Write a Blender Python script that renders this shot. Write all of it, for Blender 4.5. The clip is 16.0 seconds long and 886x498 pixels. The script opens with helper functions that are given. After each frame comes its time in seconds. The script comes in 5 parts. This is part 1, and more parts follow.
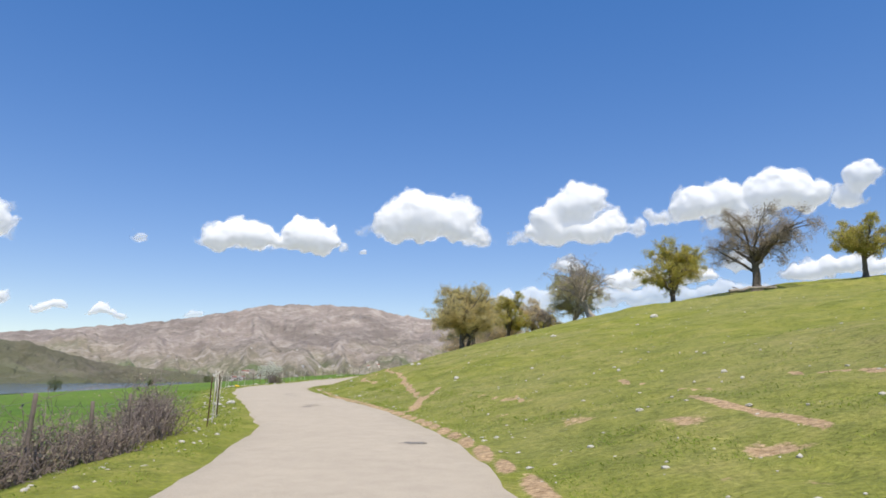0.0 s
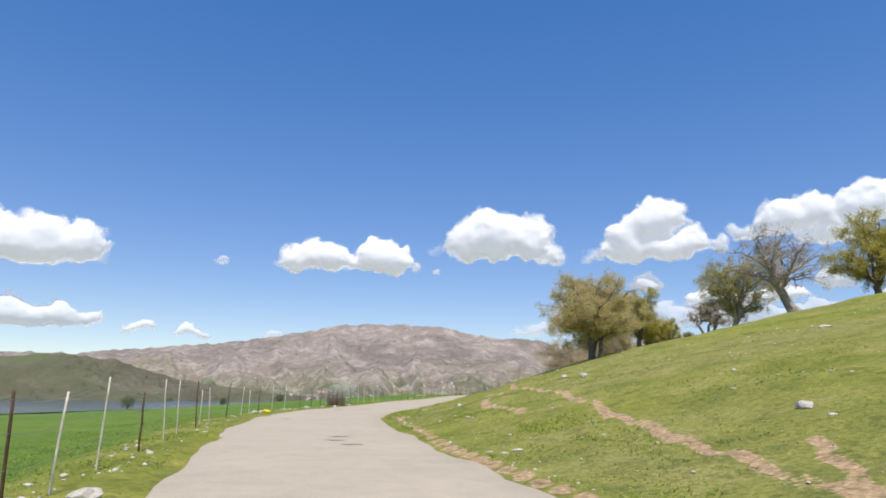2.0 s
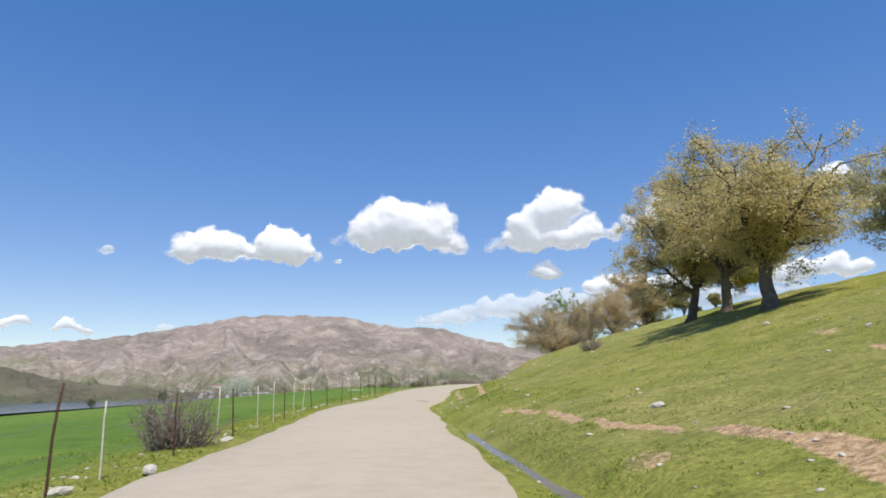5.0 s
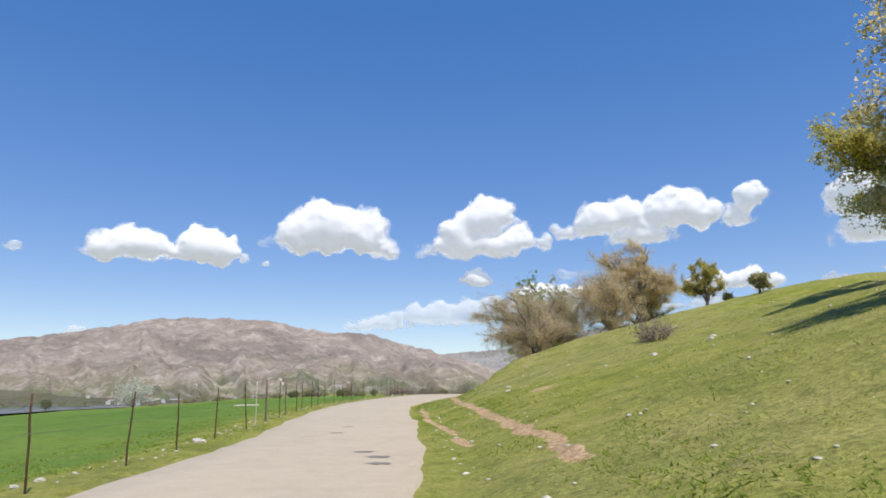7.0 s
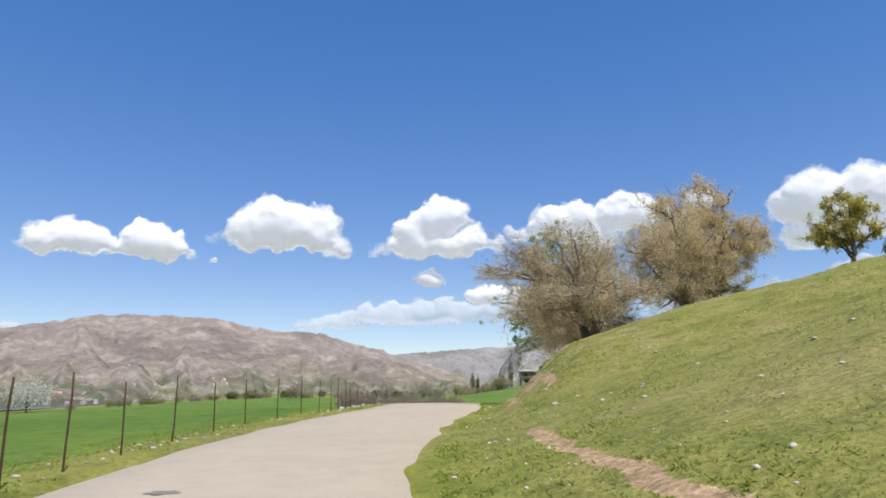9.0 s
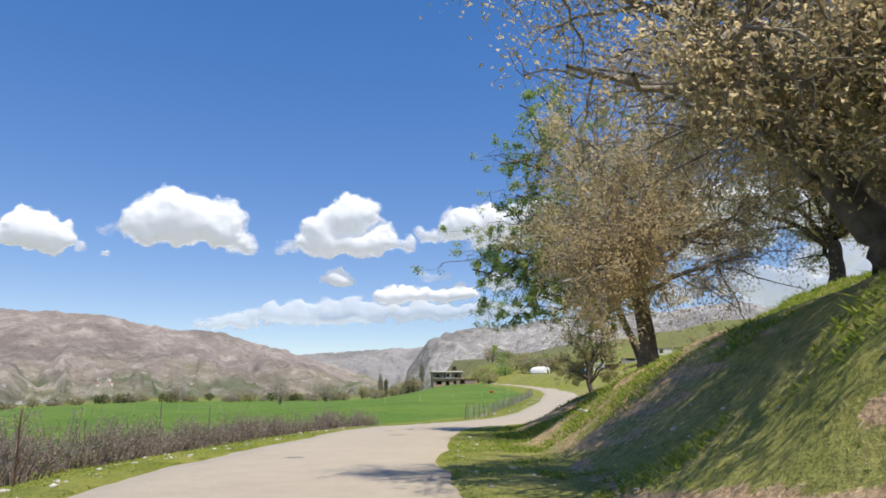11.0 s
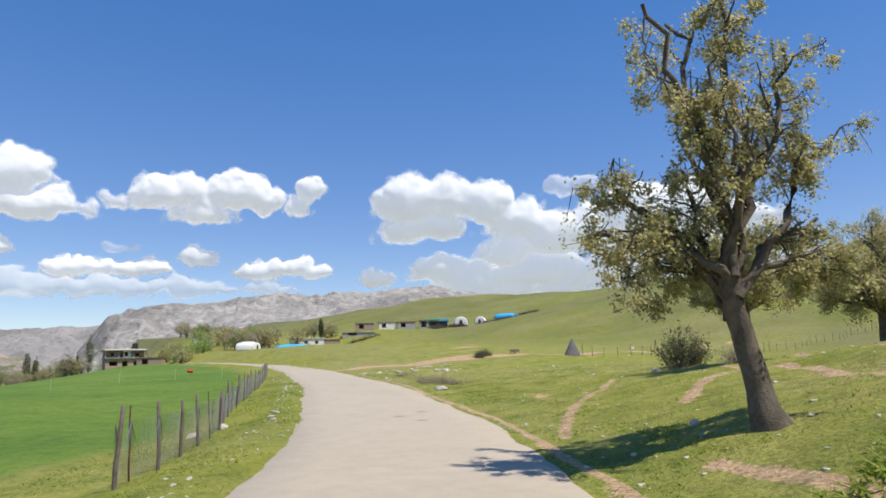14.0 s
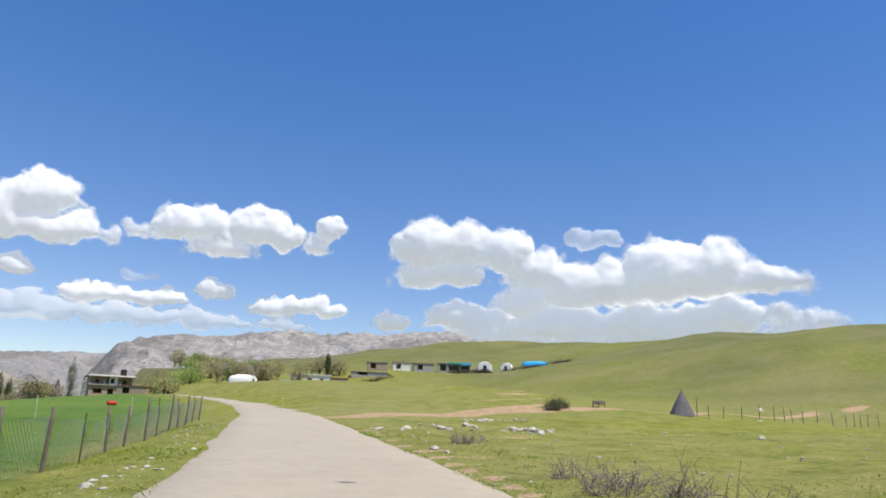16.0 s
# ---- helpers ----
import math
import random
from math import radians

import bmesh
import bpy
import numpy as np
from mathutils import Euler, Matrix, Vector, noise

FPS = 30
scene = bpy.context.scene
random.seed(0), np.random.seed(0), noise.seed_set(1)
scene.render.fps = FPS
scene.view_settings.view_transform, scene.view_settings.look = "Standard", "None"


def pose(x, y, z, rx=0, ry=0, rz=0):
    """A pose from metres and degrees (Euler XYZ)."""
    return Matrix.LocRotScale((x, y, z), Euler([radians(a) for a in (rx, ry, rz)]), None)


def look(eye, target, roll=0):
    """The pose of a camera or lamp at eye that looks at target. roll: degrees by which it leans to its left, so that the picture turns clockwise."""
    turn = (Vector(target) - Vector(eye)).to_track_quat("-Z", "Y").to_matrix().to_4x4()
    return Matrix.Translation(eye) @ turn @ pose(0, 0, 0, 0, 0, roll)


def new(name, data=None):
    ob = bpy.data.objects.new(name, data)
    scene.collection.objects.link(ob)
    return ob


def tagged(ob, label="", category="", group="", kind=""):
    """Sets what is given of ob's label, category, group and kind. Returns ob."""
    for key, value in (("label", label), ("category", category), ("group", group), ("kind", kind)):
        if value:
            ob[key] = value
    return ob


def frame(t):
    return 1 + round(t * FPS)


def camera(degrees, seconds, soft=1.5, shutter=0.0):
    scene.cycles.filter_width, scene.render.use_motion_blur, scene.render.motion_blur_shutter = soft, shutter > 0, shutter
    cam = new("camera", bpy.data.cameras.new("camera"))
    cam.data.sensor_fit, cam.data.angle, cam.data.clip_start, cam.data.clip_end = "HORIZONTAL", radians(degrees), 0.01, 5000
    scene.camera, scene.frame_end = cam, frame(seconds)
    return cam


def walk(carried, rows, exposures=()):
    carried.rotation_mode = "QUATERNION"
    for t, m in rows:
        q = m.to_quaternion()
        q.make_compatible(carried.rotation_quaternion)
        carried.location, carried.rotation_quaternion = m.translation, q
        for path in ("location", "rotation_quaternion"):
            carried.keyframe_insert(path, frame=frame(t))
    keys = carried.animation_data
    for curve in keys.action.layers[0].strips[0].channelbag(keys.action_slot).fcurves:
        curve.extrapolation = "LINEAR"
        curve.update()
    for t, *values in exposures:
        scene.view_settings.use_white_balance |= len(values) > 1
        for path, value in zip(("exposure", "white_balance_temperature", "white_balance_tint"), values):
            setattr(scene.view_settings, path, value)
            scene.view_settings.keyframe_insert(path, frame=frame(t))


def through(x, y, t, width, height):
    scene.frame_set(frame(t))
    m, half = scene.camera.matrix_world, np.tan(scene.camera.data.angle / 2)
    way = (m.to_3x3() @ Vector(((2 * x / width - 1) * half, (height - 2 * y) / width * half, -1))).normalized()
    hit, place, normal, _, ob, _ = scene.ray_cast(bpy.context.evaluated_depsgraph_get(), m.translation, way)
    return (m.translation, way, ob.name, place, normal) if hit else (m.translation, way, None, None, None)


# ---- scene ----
# ---- camera ----
ROWS = [  # seconds, x, y, z, yaw (to the left), pitch, roll
    (0, 0.00, -0.00, 1.50, -0.00, 10.67, 0.50),
    (0.5, -0.95, 5.91, 1.42, 0.44, 10.66, 1.22),
    (1, -1.93, 11.92, 1.37, 1.69, 11.22, 1.06),
    (1.5, -3.13, 17.73, 1.34, 3.78, 11.72, 1.05),
    (2, -4.62, 23.51, 1.41, 6.33, 12.30, 1.06),
    (2.5, -6.21, 29.39, 1.48, 7.04, 12.34, 0.66),
    (3, -7.88, 35.34, 1.55, 6.95, 12.44, 0.41),
    (3.5, -9.43, 41.33, 1.64, 5.47, 12.94, 0.43),
    (4, -10.94, 47.49, 1.72, 3.83, 12.43, 0.01),
    (4.5, -12.15, 53.73, 1.74, 0.84, 11.12, -0.96),
    (5, -13.21, 60.09, 1.72, -2.22, 11.47, -0.77),
    (7.3, -13.57, 91.33, 2.18, -8.68, 11.98, -0.13),
    (7.5, -13.59, 94.15, 2.19, -8.56, 11.77, 0.57),
    (8, -13.23, 101.33, 2.21, -10.27, 12.17, -0.10),
    (8.2, -13.04, 104.30, 2.22, -10.54, 12.10, 0.11),
    (10.3, -7.10, 136.15, 3.14, -17.56, 12.31, -0.90),
    (10.5, -6.32, 139.17, 3.15, -18.47, 12.39, -0.55),
    (11, -4.34, 146.79, 3.17, -20.22, 12.06, -0.29),
    (11.5, -2.58, 154.46, 3.17, -22.62, 10.88, 0.03),
    (12, -0.50, 161.98, 3.10, -26.15, 10.95, -0.25),
    (12.5, 2.14, 169.25, 3.11, -30.23, 10.73, -0.49),
    (13, 5.31, 176.30, 3.06, -34.69, 10.42, -0.98),
    (13.5, 9.13, 182.93, 2.96, -40.08, 10.41, -1.70),
    (14, 13.30, 189.13, 2.77, -45.63, 10.07, -1.39),
    (14.5, 18.00, 195.11, 2.65, -48.48, 10.40, -0.88),
    (15, 22.98, 200.99, 2.73, -48.95, 11.86, -0.61),
    (15.5, 27.76, 207.17, 2.87, -46.52, 13.54, 2.55),
    (16, 32.48, 213.53, 3.03, -44.07, 14.11, 2.24),
]


def aim(x, y, z, yaw, pitch, roll):
    a, b = radians(yaw), radians(pitch)
    way = (-math.sin(a) * math.cos(b), math.cos(a) * math.cos(b), math.sin(b))
    return look((x, y, z), (x + 9 * way[0], y + 9 * way[1], z + 9 * way[2]), roll)


cam = camera(67.07, 16.0, soft=1.7)
walk(cam, [(r[0], aim(*r[1:])) for r in ROWS], exposures=[(0.0, 0.36), (16.0, 0.36)])

# ---- light ----
SUN_AZ, SUN_EL = 168.0, 64.0  # degrees clockwise from +y, and above the horizon
world = bpy.data.worlds.new("sky")
scene.world = world
world.use_nodes = True
wn = world.node_tree.nodes
sky = wn.new("ShaderNodeTexSky")
sky.sky_type, sky.sun_disc = "NISHITA", False
sky.sun_elevation, sky.sun_rotation = radians(SUN_EL), radians(SUN_AZ)
sky.altitude, sky.air_density, sky.dust_density, sky.ozone_density = 600.0, 1.0, 0.0, 3.2
wn["Background"].inputs["Strength"].default_value = 0.195
vivid = wn.new("ShaderNodeHueSaturation")
vivid.inputs["Hue"].default_value, vivid.inputs["Saturation"].default_value = 0.5215, 1.36
even = wn.new("ShaderNodeGamma")
even.inputs["Gamma"].default_value = 0.66
world.node_tree.links.new(sky.outputs[0], vivid.inputs["Color"])
world.node_tree.links.new(vivid.outputs[0], even.inputs["Color"])
world.node_tree.links.new(even.outputs[0], wn["Background"].inputs["Color"])
sun = new("sun", bpy.data.lights.new("sun", "SUN"))
sun.data.energy, sun.data.angle, sun.data.color = 4.2, radians(0.53), (1.0, 0.92, 0.785)
sa, se = radians(SUN_AZ), radians(SUN_EL)
sun.matrix_world = look((0, 0, 400), (-math.sin(sa) * math.cos(se) * 100, -math.cos(sa) * math.cos(se) * 100, 400 - math.sin(se) * 100))

# ---- helpers of this scene ----
rng = np.random.default_rng(7)


def mesh_of(name, verts, faces, mats, smooth=True, mat_index=None):
    """A mesh from arrays of points and of equally long faces."""
    verts, faces = np.asarray(verts, np.float32), np.asarray(faces, np.int32)
    me = bpy.data.meshes.new(name)
    n, k = len(faces), faces.shape[1]
    me.vertices.add(len(verts))
    me.vertices.foreach_set("co", verts.ravel())
    me.loops.add(n * k)
    me.loops.foreach_set("vertex_index", faces.ravel())
    me.polygons.add(n)
    me.polygons.foreach_set("loop_start", np.arange(0, n * k, k, dtype=np.int32))
    me.polygons.foreach_set("loop_total", np.full(n, k, np.int32))
    if smooth:
        me.polygons.foreach_set("use_smooth", np.ones(n, bool))
    if mat_index is not None:
        me.polygons.foreach_set("material_index", np.asarray(mat_index, np.int32))
    me.update(calc_edges=True)
    for m in mats if isinstance(mats, (list, tuple)) else [mats]:
        me.materials.append(m)
    return me


def part(name, bm, material, parent, label=""):
    """Links a bmesh or a mesh as one object under a thing or a part."""
    if isinstance(bm, bmesh.types.BMesh):
        me = bpy.data.meshes.new(name)
        bm.to_mesh(me)
        bm.free()
        me.materials.append(material)
    else:
        me = bm
    ob = new(name, me)
    ob.parent = parent
    return tagged(ob, label)


def noise2(x, y, scale, seed=0.0, octaves=3):
    """Smooth value noise on arrays, about -1 to 1."""
    x, y = np.asarray(x, float), np.asarray(y, float)
    out, amp, total = np.zeros(np.broadcast(x, y).shape), 1.0, 0.0
    for o in range(octaves):
        u, v = x / scale + 37.1 * o + seed * 13.7, y / scale - 17.3 * o + seed * 7.9
        i, j = np.floor(u), np.floor(v)
        f, g = u - i, v - j
        f, g = f * f * f * (f * (6 * f - 15) + 10), g * g * g * (g * (6 * g - 15) + 10)

        def h(a, b):
            w = np.sin(a * 127.1 + b * 311.7) * 43758.5453
            return (w - np.floor(w)) * 2 - 1

        out += amp * ((h(i, j) * (1 - f) + h(i + 1, j) * f) * (1 - g) + (h(i, j + 1) * (1 - f) + h(i + 1, j + 1) * f) * g)
        total, amp, scale = total + amp, amp * 0.5, scale * 0.5
    return out / total * 1.5


def ridged(x, y, scale, seed=0.0, octaves=5):
    out, amp = 0.0, 1.0
    for o in range(octaves):
        out = out + amp * (1 - np.abs(noise2(x, y, scale / 2**o, seed + o, 1)))
        amp *= 0.5
    return out / 1.9


def smooth(a, b, x):
    t = np.clip((np.asarray(x, float) - a) / (b - a), 0, 1)
    return t * t * (3 - 2 * t)


def material(name, rough=0.9):
    m = bpy.data.materials.new(name)
    m.use_nodes = True
    b = m.node_tree.nodes["Principled BSDF"]
    b.inputs["Roughness"].default_value = rough
    b.inputs["Specular IOR Level"].default_value = 0.25
    return m, m.node_tree.nodes, m.node_tree.links, b


def noise_node(nodes, links, scale, detail=4.0, rough=0.6, coord="Object", distort=0.0):
    tc = nodes.new("ShaderNodeTexCoord")
    n = nodes.new("ShaderNodeTexNoise")
    n.inputs["Scale"].default_value, n.inputs["Detail"].default_value = scale, detail
    n.inputs["Roughness"].default_value, n.inputs["Distortion"].default_value = rough, distort
    links.new(tc.outputs[coord], n.inputs["Vector"])
    return n.outputs["Fac"]


def ramp(nodes, links, fac, stops):
    r = nodes.new("ShaderNodeValToRGB")
    while len(r.color_ramp.elements) < len(stops):
        r.color_ramp.elements.new(0.5)
    for e, (p, c) in zip(r.color_ramp.elements, stops):
        e.position, e.color = p, (*c, 1) if len(c) == 3 else c
    links.new(fac, r.inputs["Fac"])
    return r.outputs["Color"]


def mix(nodes, links, fac, a, b, kind="MIX"):
    m = nodes.new("ShaderNodeMix")
    m.data_type, m.blend_type = "RGBA", kind
    for socket, v in ((m.inputs["Factor"], fac), (m.inputs[6], a), (m.inputs[7], b)):
        if isinstance(v, (int, float)):
            socket.default_value = v
        elif isinstance(v, tuple):
            socket.default_value = (*v, 1)
        else:
            links.new(v, socket)
    return m.outputs[2]


def maths(nodes, links, op, a, b=0.0, clamp=False):
    m = nodes.new("ShaderNodeMath")
    m.operation, m.use_clamp = op, clamp
    for socket, v in zip(m.inputs, (a, b)):
        if isinstance(v, (int, float)):
            socket.default_value = v
        else:
            links.new(v, socket)
    return m.outputs[0]


def bump(nodes, links, bsdf, height, distance, strength=0.6):
    n = nodes.new("ShaderNodeBump")
    n.inputs["Distance"].default_value, n.inputs["Strength"].default_value = distance, strength
    links.new(height, n.inputs["Height"])
    links.new(n.outputs["Normal"], bsdf.inputs["Normal"])


def plain(name, base, rough=0.8, vary=0.25, scale=6.0, metal=0.0, bumpy=0.01):
    """A surface of one colour with stains and grain."""
    m, n, l, b = material(name, rough)
    f = noise_node(n, l, scale, 6.0, 0.65)
    lo, hi = tuple(c * (1 - vary) for c in base), tuple(min(1, c * (1 + vary)) for c in base)
    l.new(ramp(n, l, f, [(0.3, lo), (0.7, hi)]), b.inputs["Base Color"])
    b.inputs["Metallic"].default_value = metal
    if bumpy:
        bump(n, l, b, noise_node(n, l, scale * 5, 4.0), bumpy)
    return m


def attr(nodes, name):
    a = nodes.new("ShaderNodeAttribute")
    a.attribute_name = name
    return a.outputs["Fac"]


# ---- materials ----
def ground_material():
    m, n, l, b = material("grassland", 0.95)
    big, mid, fine = noise_node(n, l, 0.05, 3.0), noise_node(n, l, 0.55, 5.0, 0.65), noise_node(n, l, 9.0, 5.0, 0.7)
    grass = ramp(n, l, mid, [(0.3, (0.15, 0.18, 0.02)), (0.5, (0.235, 0.255, 0.035)), (0.7, (0.32, 0.305, 0.07))])
    dry = ramp(n, l, fine, [(0.3, (0.21, 0.22, 0.07)), (0.7, (0.33, 0.30, 0.13))])
    base = mix(n, l, maths(n, l, "MULTIPLY", ramp(n, l, big, [(0.4, (0, 0, 0)), (0.68, (1, 1, 1))]), 0.55), grass, dry)
    lush = mix(n, l, 0.5, ramp(n, l, mid, [(0.3, (0.075, 0.155, 0.02)), (0.7, (0.16, 0.255, 0.035))]), ramp(n, l, big, [(0.35, (0.07, 0.16, 0.02)), (0.62, (0.18, 0.25, 0.04))]))
    base = mix(n, l, attr(n, "crop"), base, lush)
    straw = ramp(n, l, fine, [(0.3, (0.25, 0.22, 0.08)), (0.7, (0.40, 0.34, 0.16))])
    base = mix(n, l, maths(n, l, "MULTIPLY", attr(n, "dry"), ramp(n, l, mid, [(0.35, (0.2, 0.2, 0.2)), (0.65, (1, 1, 1))])), base, straw)
    far = ramp(n, l, big, [(0.35, (0.125, 0.14, 0.045)), (0.65, (0.20, 0.19, 0.085))])
    base = mix(n, l, attr(n, "far"), base, far)
    soil = ramp(n, l, fine, [(0.3, (0.37, 0.235, 0.125)), (0.7, (0.56, 0.41, 0.25))])
    edge = maths(n, l, "ADD", attr(n, "dirt"), maths(n, l, "MULTIPLY", maths(n, l, "SUBTRACT", mid, 0.5), 0.55))
    edge = maths(n, l, "ADD", edge, maths(n, l, "MULTIPLY", maths(n, l, "SUBTRACT", fine, 0.5), 0.6))
    # small ledges trodden along the slope by grazing
    geo = n.new("ShaderNodeNewGeometry")
    sep = n.new("ShaderNodeSeparateXYZ")
    l.new(geo.outputs["Position"], sep.inputs[0])
    level = maths(n, l, "ADD", maths(n, l, "MULTIPLY", sep.outputs["Z"], 9.5), maths(n, l, "MULTIPLY", noise_node(n, l, 0.16, 4.0), 22.0))
    step = maths(n, l, "MULTIPLY", maths(n, l, "SINE", level), ramp(n, l, noise_node(n, l, 0.11, 3.0), [(0.42, (0, 0, 0)), (0.62, (1, 1, 1))]))
    step = maths(n, l, "MULTIPLY", maths(n, l, "MAXIMUM", step, 0.0), attr(n, "ledge"))
    edge = maths(n, l, "ADD", edge, maths(n, l, "MULTIPLY", step, 0.42))
    base = mix(n, l, ramp(n, l, edge, [(0.54, (0, 0, 0)), (0.70, (1, 1, 1))]), base, soil)
    weeds = noise_node(n, l, 1.7, 4.0, 0.7, distort=0.4)
    base = mix(n, l, 1.0, base, ramp(n, l, weeds, [(0.3, (0.62, 0.66, 0.6)), (0.5, (1, 1, 1)), (0.75, (1.08, 1.06, 1.0))]), "MULTIPLY")
    grain = mix(n, l, 1.0, base, ramp(n, l, fine, [(0.25, (0.55, 0.55, 0.55)), (0.75, (1.25, 1.25, 1.25))]), "MULTIPLY")
    l.new(grain, b.inputs["Base Color"])
    bump(n, l, b, maths(n, l, "ADD", fine, maths(n, l, "ADD", maths(n, l, "MULTIPLY", step, -1.6), maths(n, l, "MULTIPLY", weeds, 1.2))), 0.08, 0.9)
    return m


def road_material():
    m, n, l, b = material("worn_asphalt", 0.85)
    big, mid, fine = noise_node(n, l, 0.25, 4.0, 0.6), noise_node(n, l, 2.0, 6.0, 0.7), noise_node(n, l, 60.0, 3.0, 0.7)
    base = ramp(n, l, big, [(0.3, (0.40, 0.34, 0.26)), (0.7, (0.455, 0.39, 0.30))])
    base = mix(n, l, 0.35, base, ramp(n, l, mid, [(0.3, (0.35, 0.30, 0.24)), (0.65, (0.48, 0.42, 0.335))]))
    base = mix(n, l, 1.0, base, ramp(n, l, fine, [(0.3, (0.8, 0.8, 0.8)), (0.7, (1.15, 1.15, 1.15))]), "MULTIPLY")
    l.new(base, b.inputs["Base Color"])
    bump(n, l, b, fine, 0.01, 0.6)
    return m


GROUND, ROAD = ground_material(), road_material()

# ---- the lie of the land ----
# The road's centre line and half width: x, y, z, half.
CENTRE = np.array([(5.3, -35.44, 0.28, 2.71), (3.79, -24.65, 0.15, 2.7), (1.99, -13.75, 0.04, 2.68), (0.35, -3.14, -0.06, 2.65), (-1.28, 7.79, -0.09, 2.58), (-2.72, 18.86, -0.04, 2.51),
                   (-5.69, 29.59, 0.11, 2.58), (-9.25, 39.81, 0.24, 2.56), (-12.51, 50.53, 0.34, 2.58), (-14.26, 61.27, 0.38, 2.62), (-14.67, 72.5, 0.42, 2.59), (-14.86, 83.5, 0.5, 2.62),
                   (-15.22, 94.43, 0.61, 2.6), (-14.05, 105.61, 0.77, 2.64), (-13.21, 116.7, 0.99, 2.65), (-12.07, 127.64, 1.25, 2.58), (-9.12, 138.6, 1.52, 2.66), (-5.53, 148.66, 1.71, 2.74),
                   (-2.5, 159.6, 1.74, 2.75), (1.44, 169.88, 1.57, 2.7), (6.29, 180.03, 1.37, 2.92), (12.88, 188.69, 1.1, 2.94), (20.24, 196.8, 0.97, 2.85), (27.48, 205.38, 1.07, 2.99),
                   (33.54, 214.27, 1.4, 3.1), (39.8, 223.5, 1.75, 3.11), (45.35, 233.05, 2.01, 2.98), (51.26, 243.38, 2.36, 2.88), (58.87, 257.27, 2.84, 2.81), (67.48, 275.74, 3.51, 2.76),
                   (77.76, 303.66, 4.32, 2.76), (93.22, 348.77, 5.35, 2.75), (120.38, 419.08, 6.56, 2.75), (141.46, 479.47, 7.86, 2.75)])


def spline(points, step):
    """A smooth line through the points, as points about a step apart."""
    p = np.vstack([2 * points[0] - points[1], points, 2 * points[-1] - points[-2]])
    out = []
    for k in range(1, len(p) - 2):
        n = max(2, int(np.linalg.norm(p[k + 1, :2] - p[k, :2]) / step))
        u = np.arange(n)[:, None] / n
        a, b, c, d = p[k - 1], p[k], p[k + 1], p[k + 2]
        out.append(0.5 * (2 * b + (c - a) * u + (2 * a - 5 * b + 4 * c - d) * u**2 + (3 * b - a - 3 * c + d) * u**3))
    return np.vstack(out + [points[-1:]])


LINE = spline(CENTRE, 0.5)
LINE_S = np.r_[0, np.cumsum(np.hypot(*np.diff(LINE[:, :2], axis=0).T))] - 35.9
HEAD = np.gradient(LINE[:, :2], axis=0)
HEAD /= np.linalg.norm(HEAD, axis=1)[:, None]
HALF = LINE[:, 3]
WIDE = 5.5


def along(x, y):
    """Metres along the road, metres to its right, and its height there."""
    x, y = np.ravel(x), np.ravel(y)
    s, d, z = np.empty(len(x)), np.empty(len(x)), np.empty(len(x))
    coarse = np.arange(0, len(LINE), 12)
    near = np.arange(-12, 13, 3)
    for a in range(0, len(x), 8000):
        q = slice(a, a + 8000)
        k = coarse[((x[q, None] - LINE[None, coarse, 0]) ** 2 + (y[q, None] - LINE[None, coarse, 1]) ** 2).argmin(1)]
        kk = np.clip(k[:, None] + near[None], 0, len(LINE) - 1)
        k = kk[np.arange(len(kk)), ((x[q, None] - LINE[kk, 0]) ** 2 + (y[q, None] - LINE[kk, 1]) ** 2).argmin(1)]
        dx, dy = x[q] - LINE[k, 0], y[q] - LINE[k, 1]
        u = dx * HEAD[k, 0] + dy * HEAD[k, 1]
        s[q] = LINE_S[k] + u
        d[q] = np.where(np.abs(dx) + np.abs(dy) > 0, dx * HEAD[k, 1] - dy * HEAD[k, 0], 0)
        z[q] = np.interp(s[q], LINE_S, LINE[:, 2])
    return s, d, z


def road_at(s, d=0.0):
    """The place on the ground s metres along and d metres to the right of the road's centre."""
    x, y = np.interp(s, LINE_S, LINE[:, 0]), np.interp(s, LINE_S, LINE[:, 1])
    hx, hy = np.interp(s, LINE_S, HEAD[:, 0]), np.interp(s, LINE_S, HEAD[:, 1])
    return x + d * hy, y - d * hx


STEEP_S = [-40, 0, 30, 55, 80, 110, 125, 150, 160, 172, 180, 188, 194, 200, 212, 228, 262]
STEEP_A = [0.23, 0.23, 0.235, 0.25, 0.305, 0.315, 0.31, 0.305, 0.38, 0.358, 0.368, 0.473, 0.452, 0.372, 0.19, 0.08, 0.03]


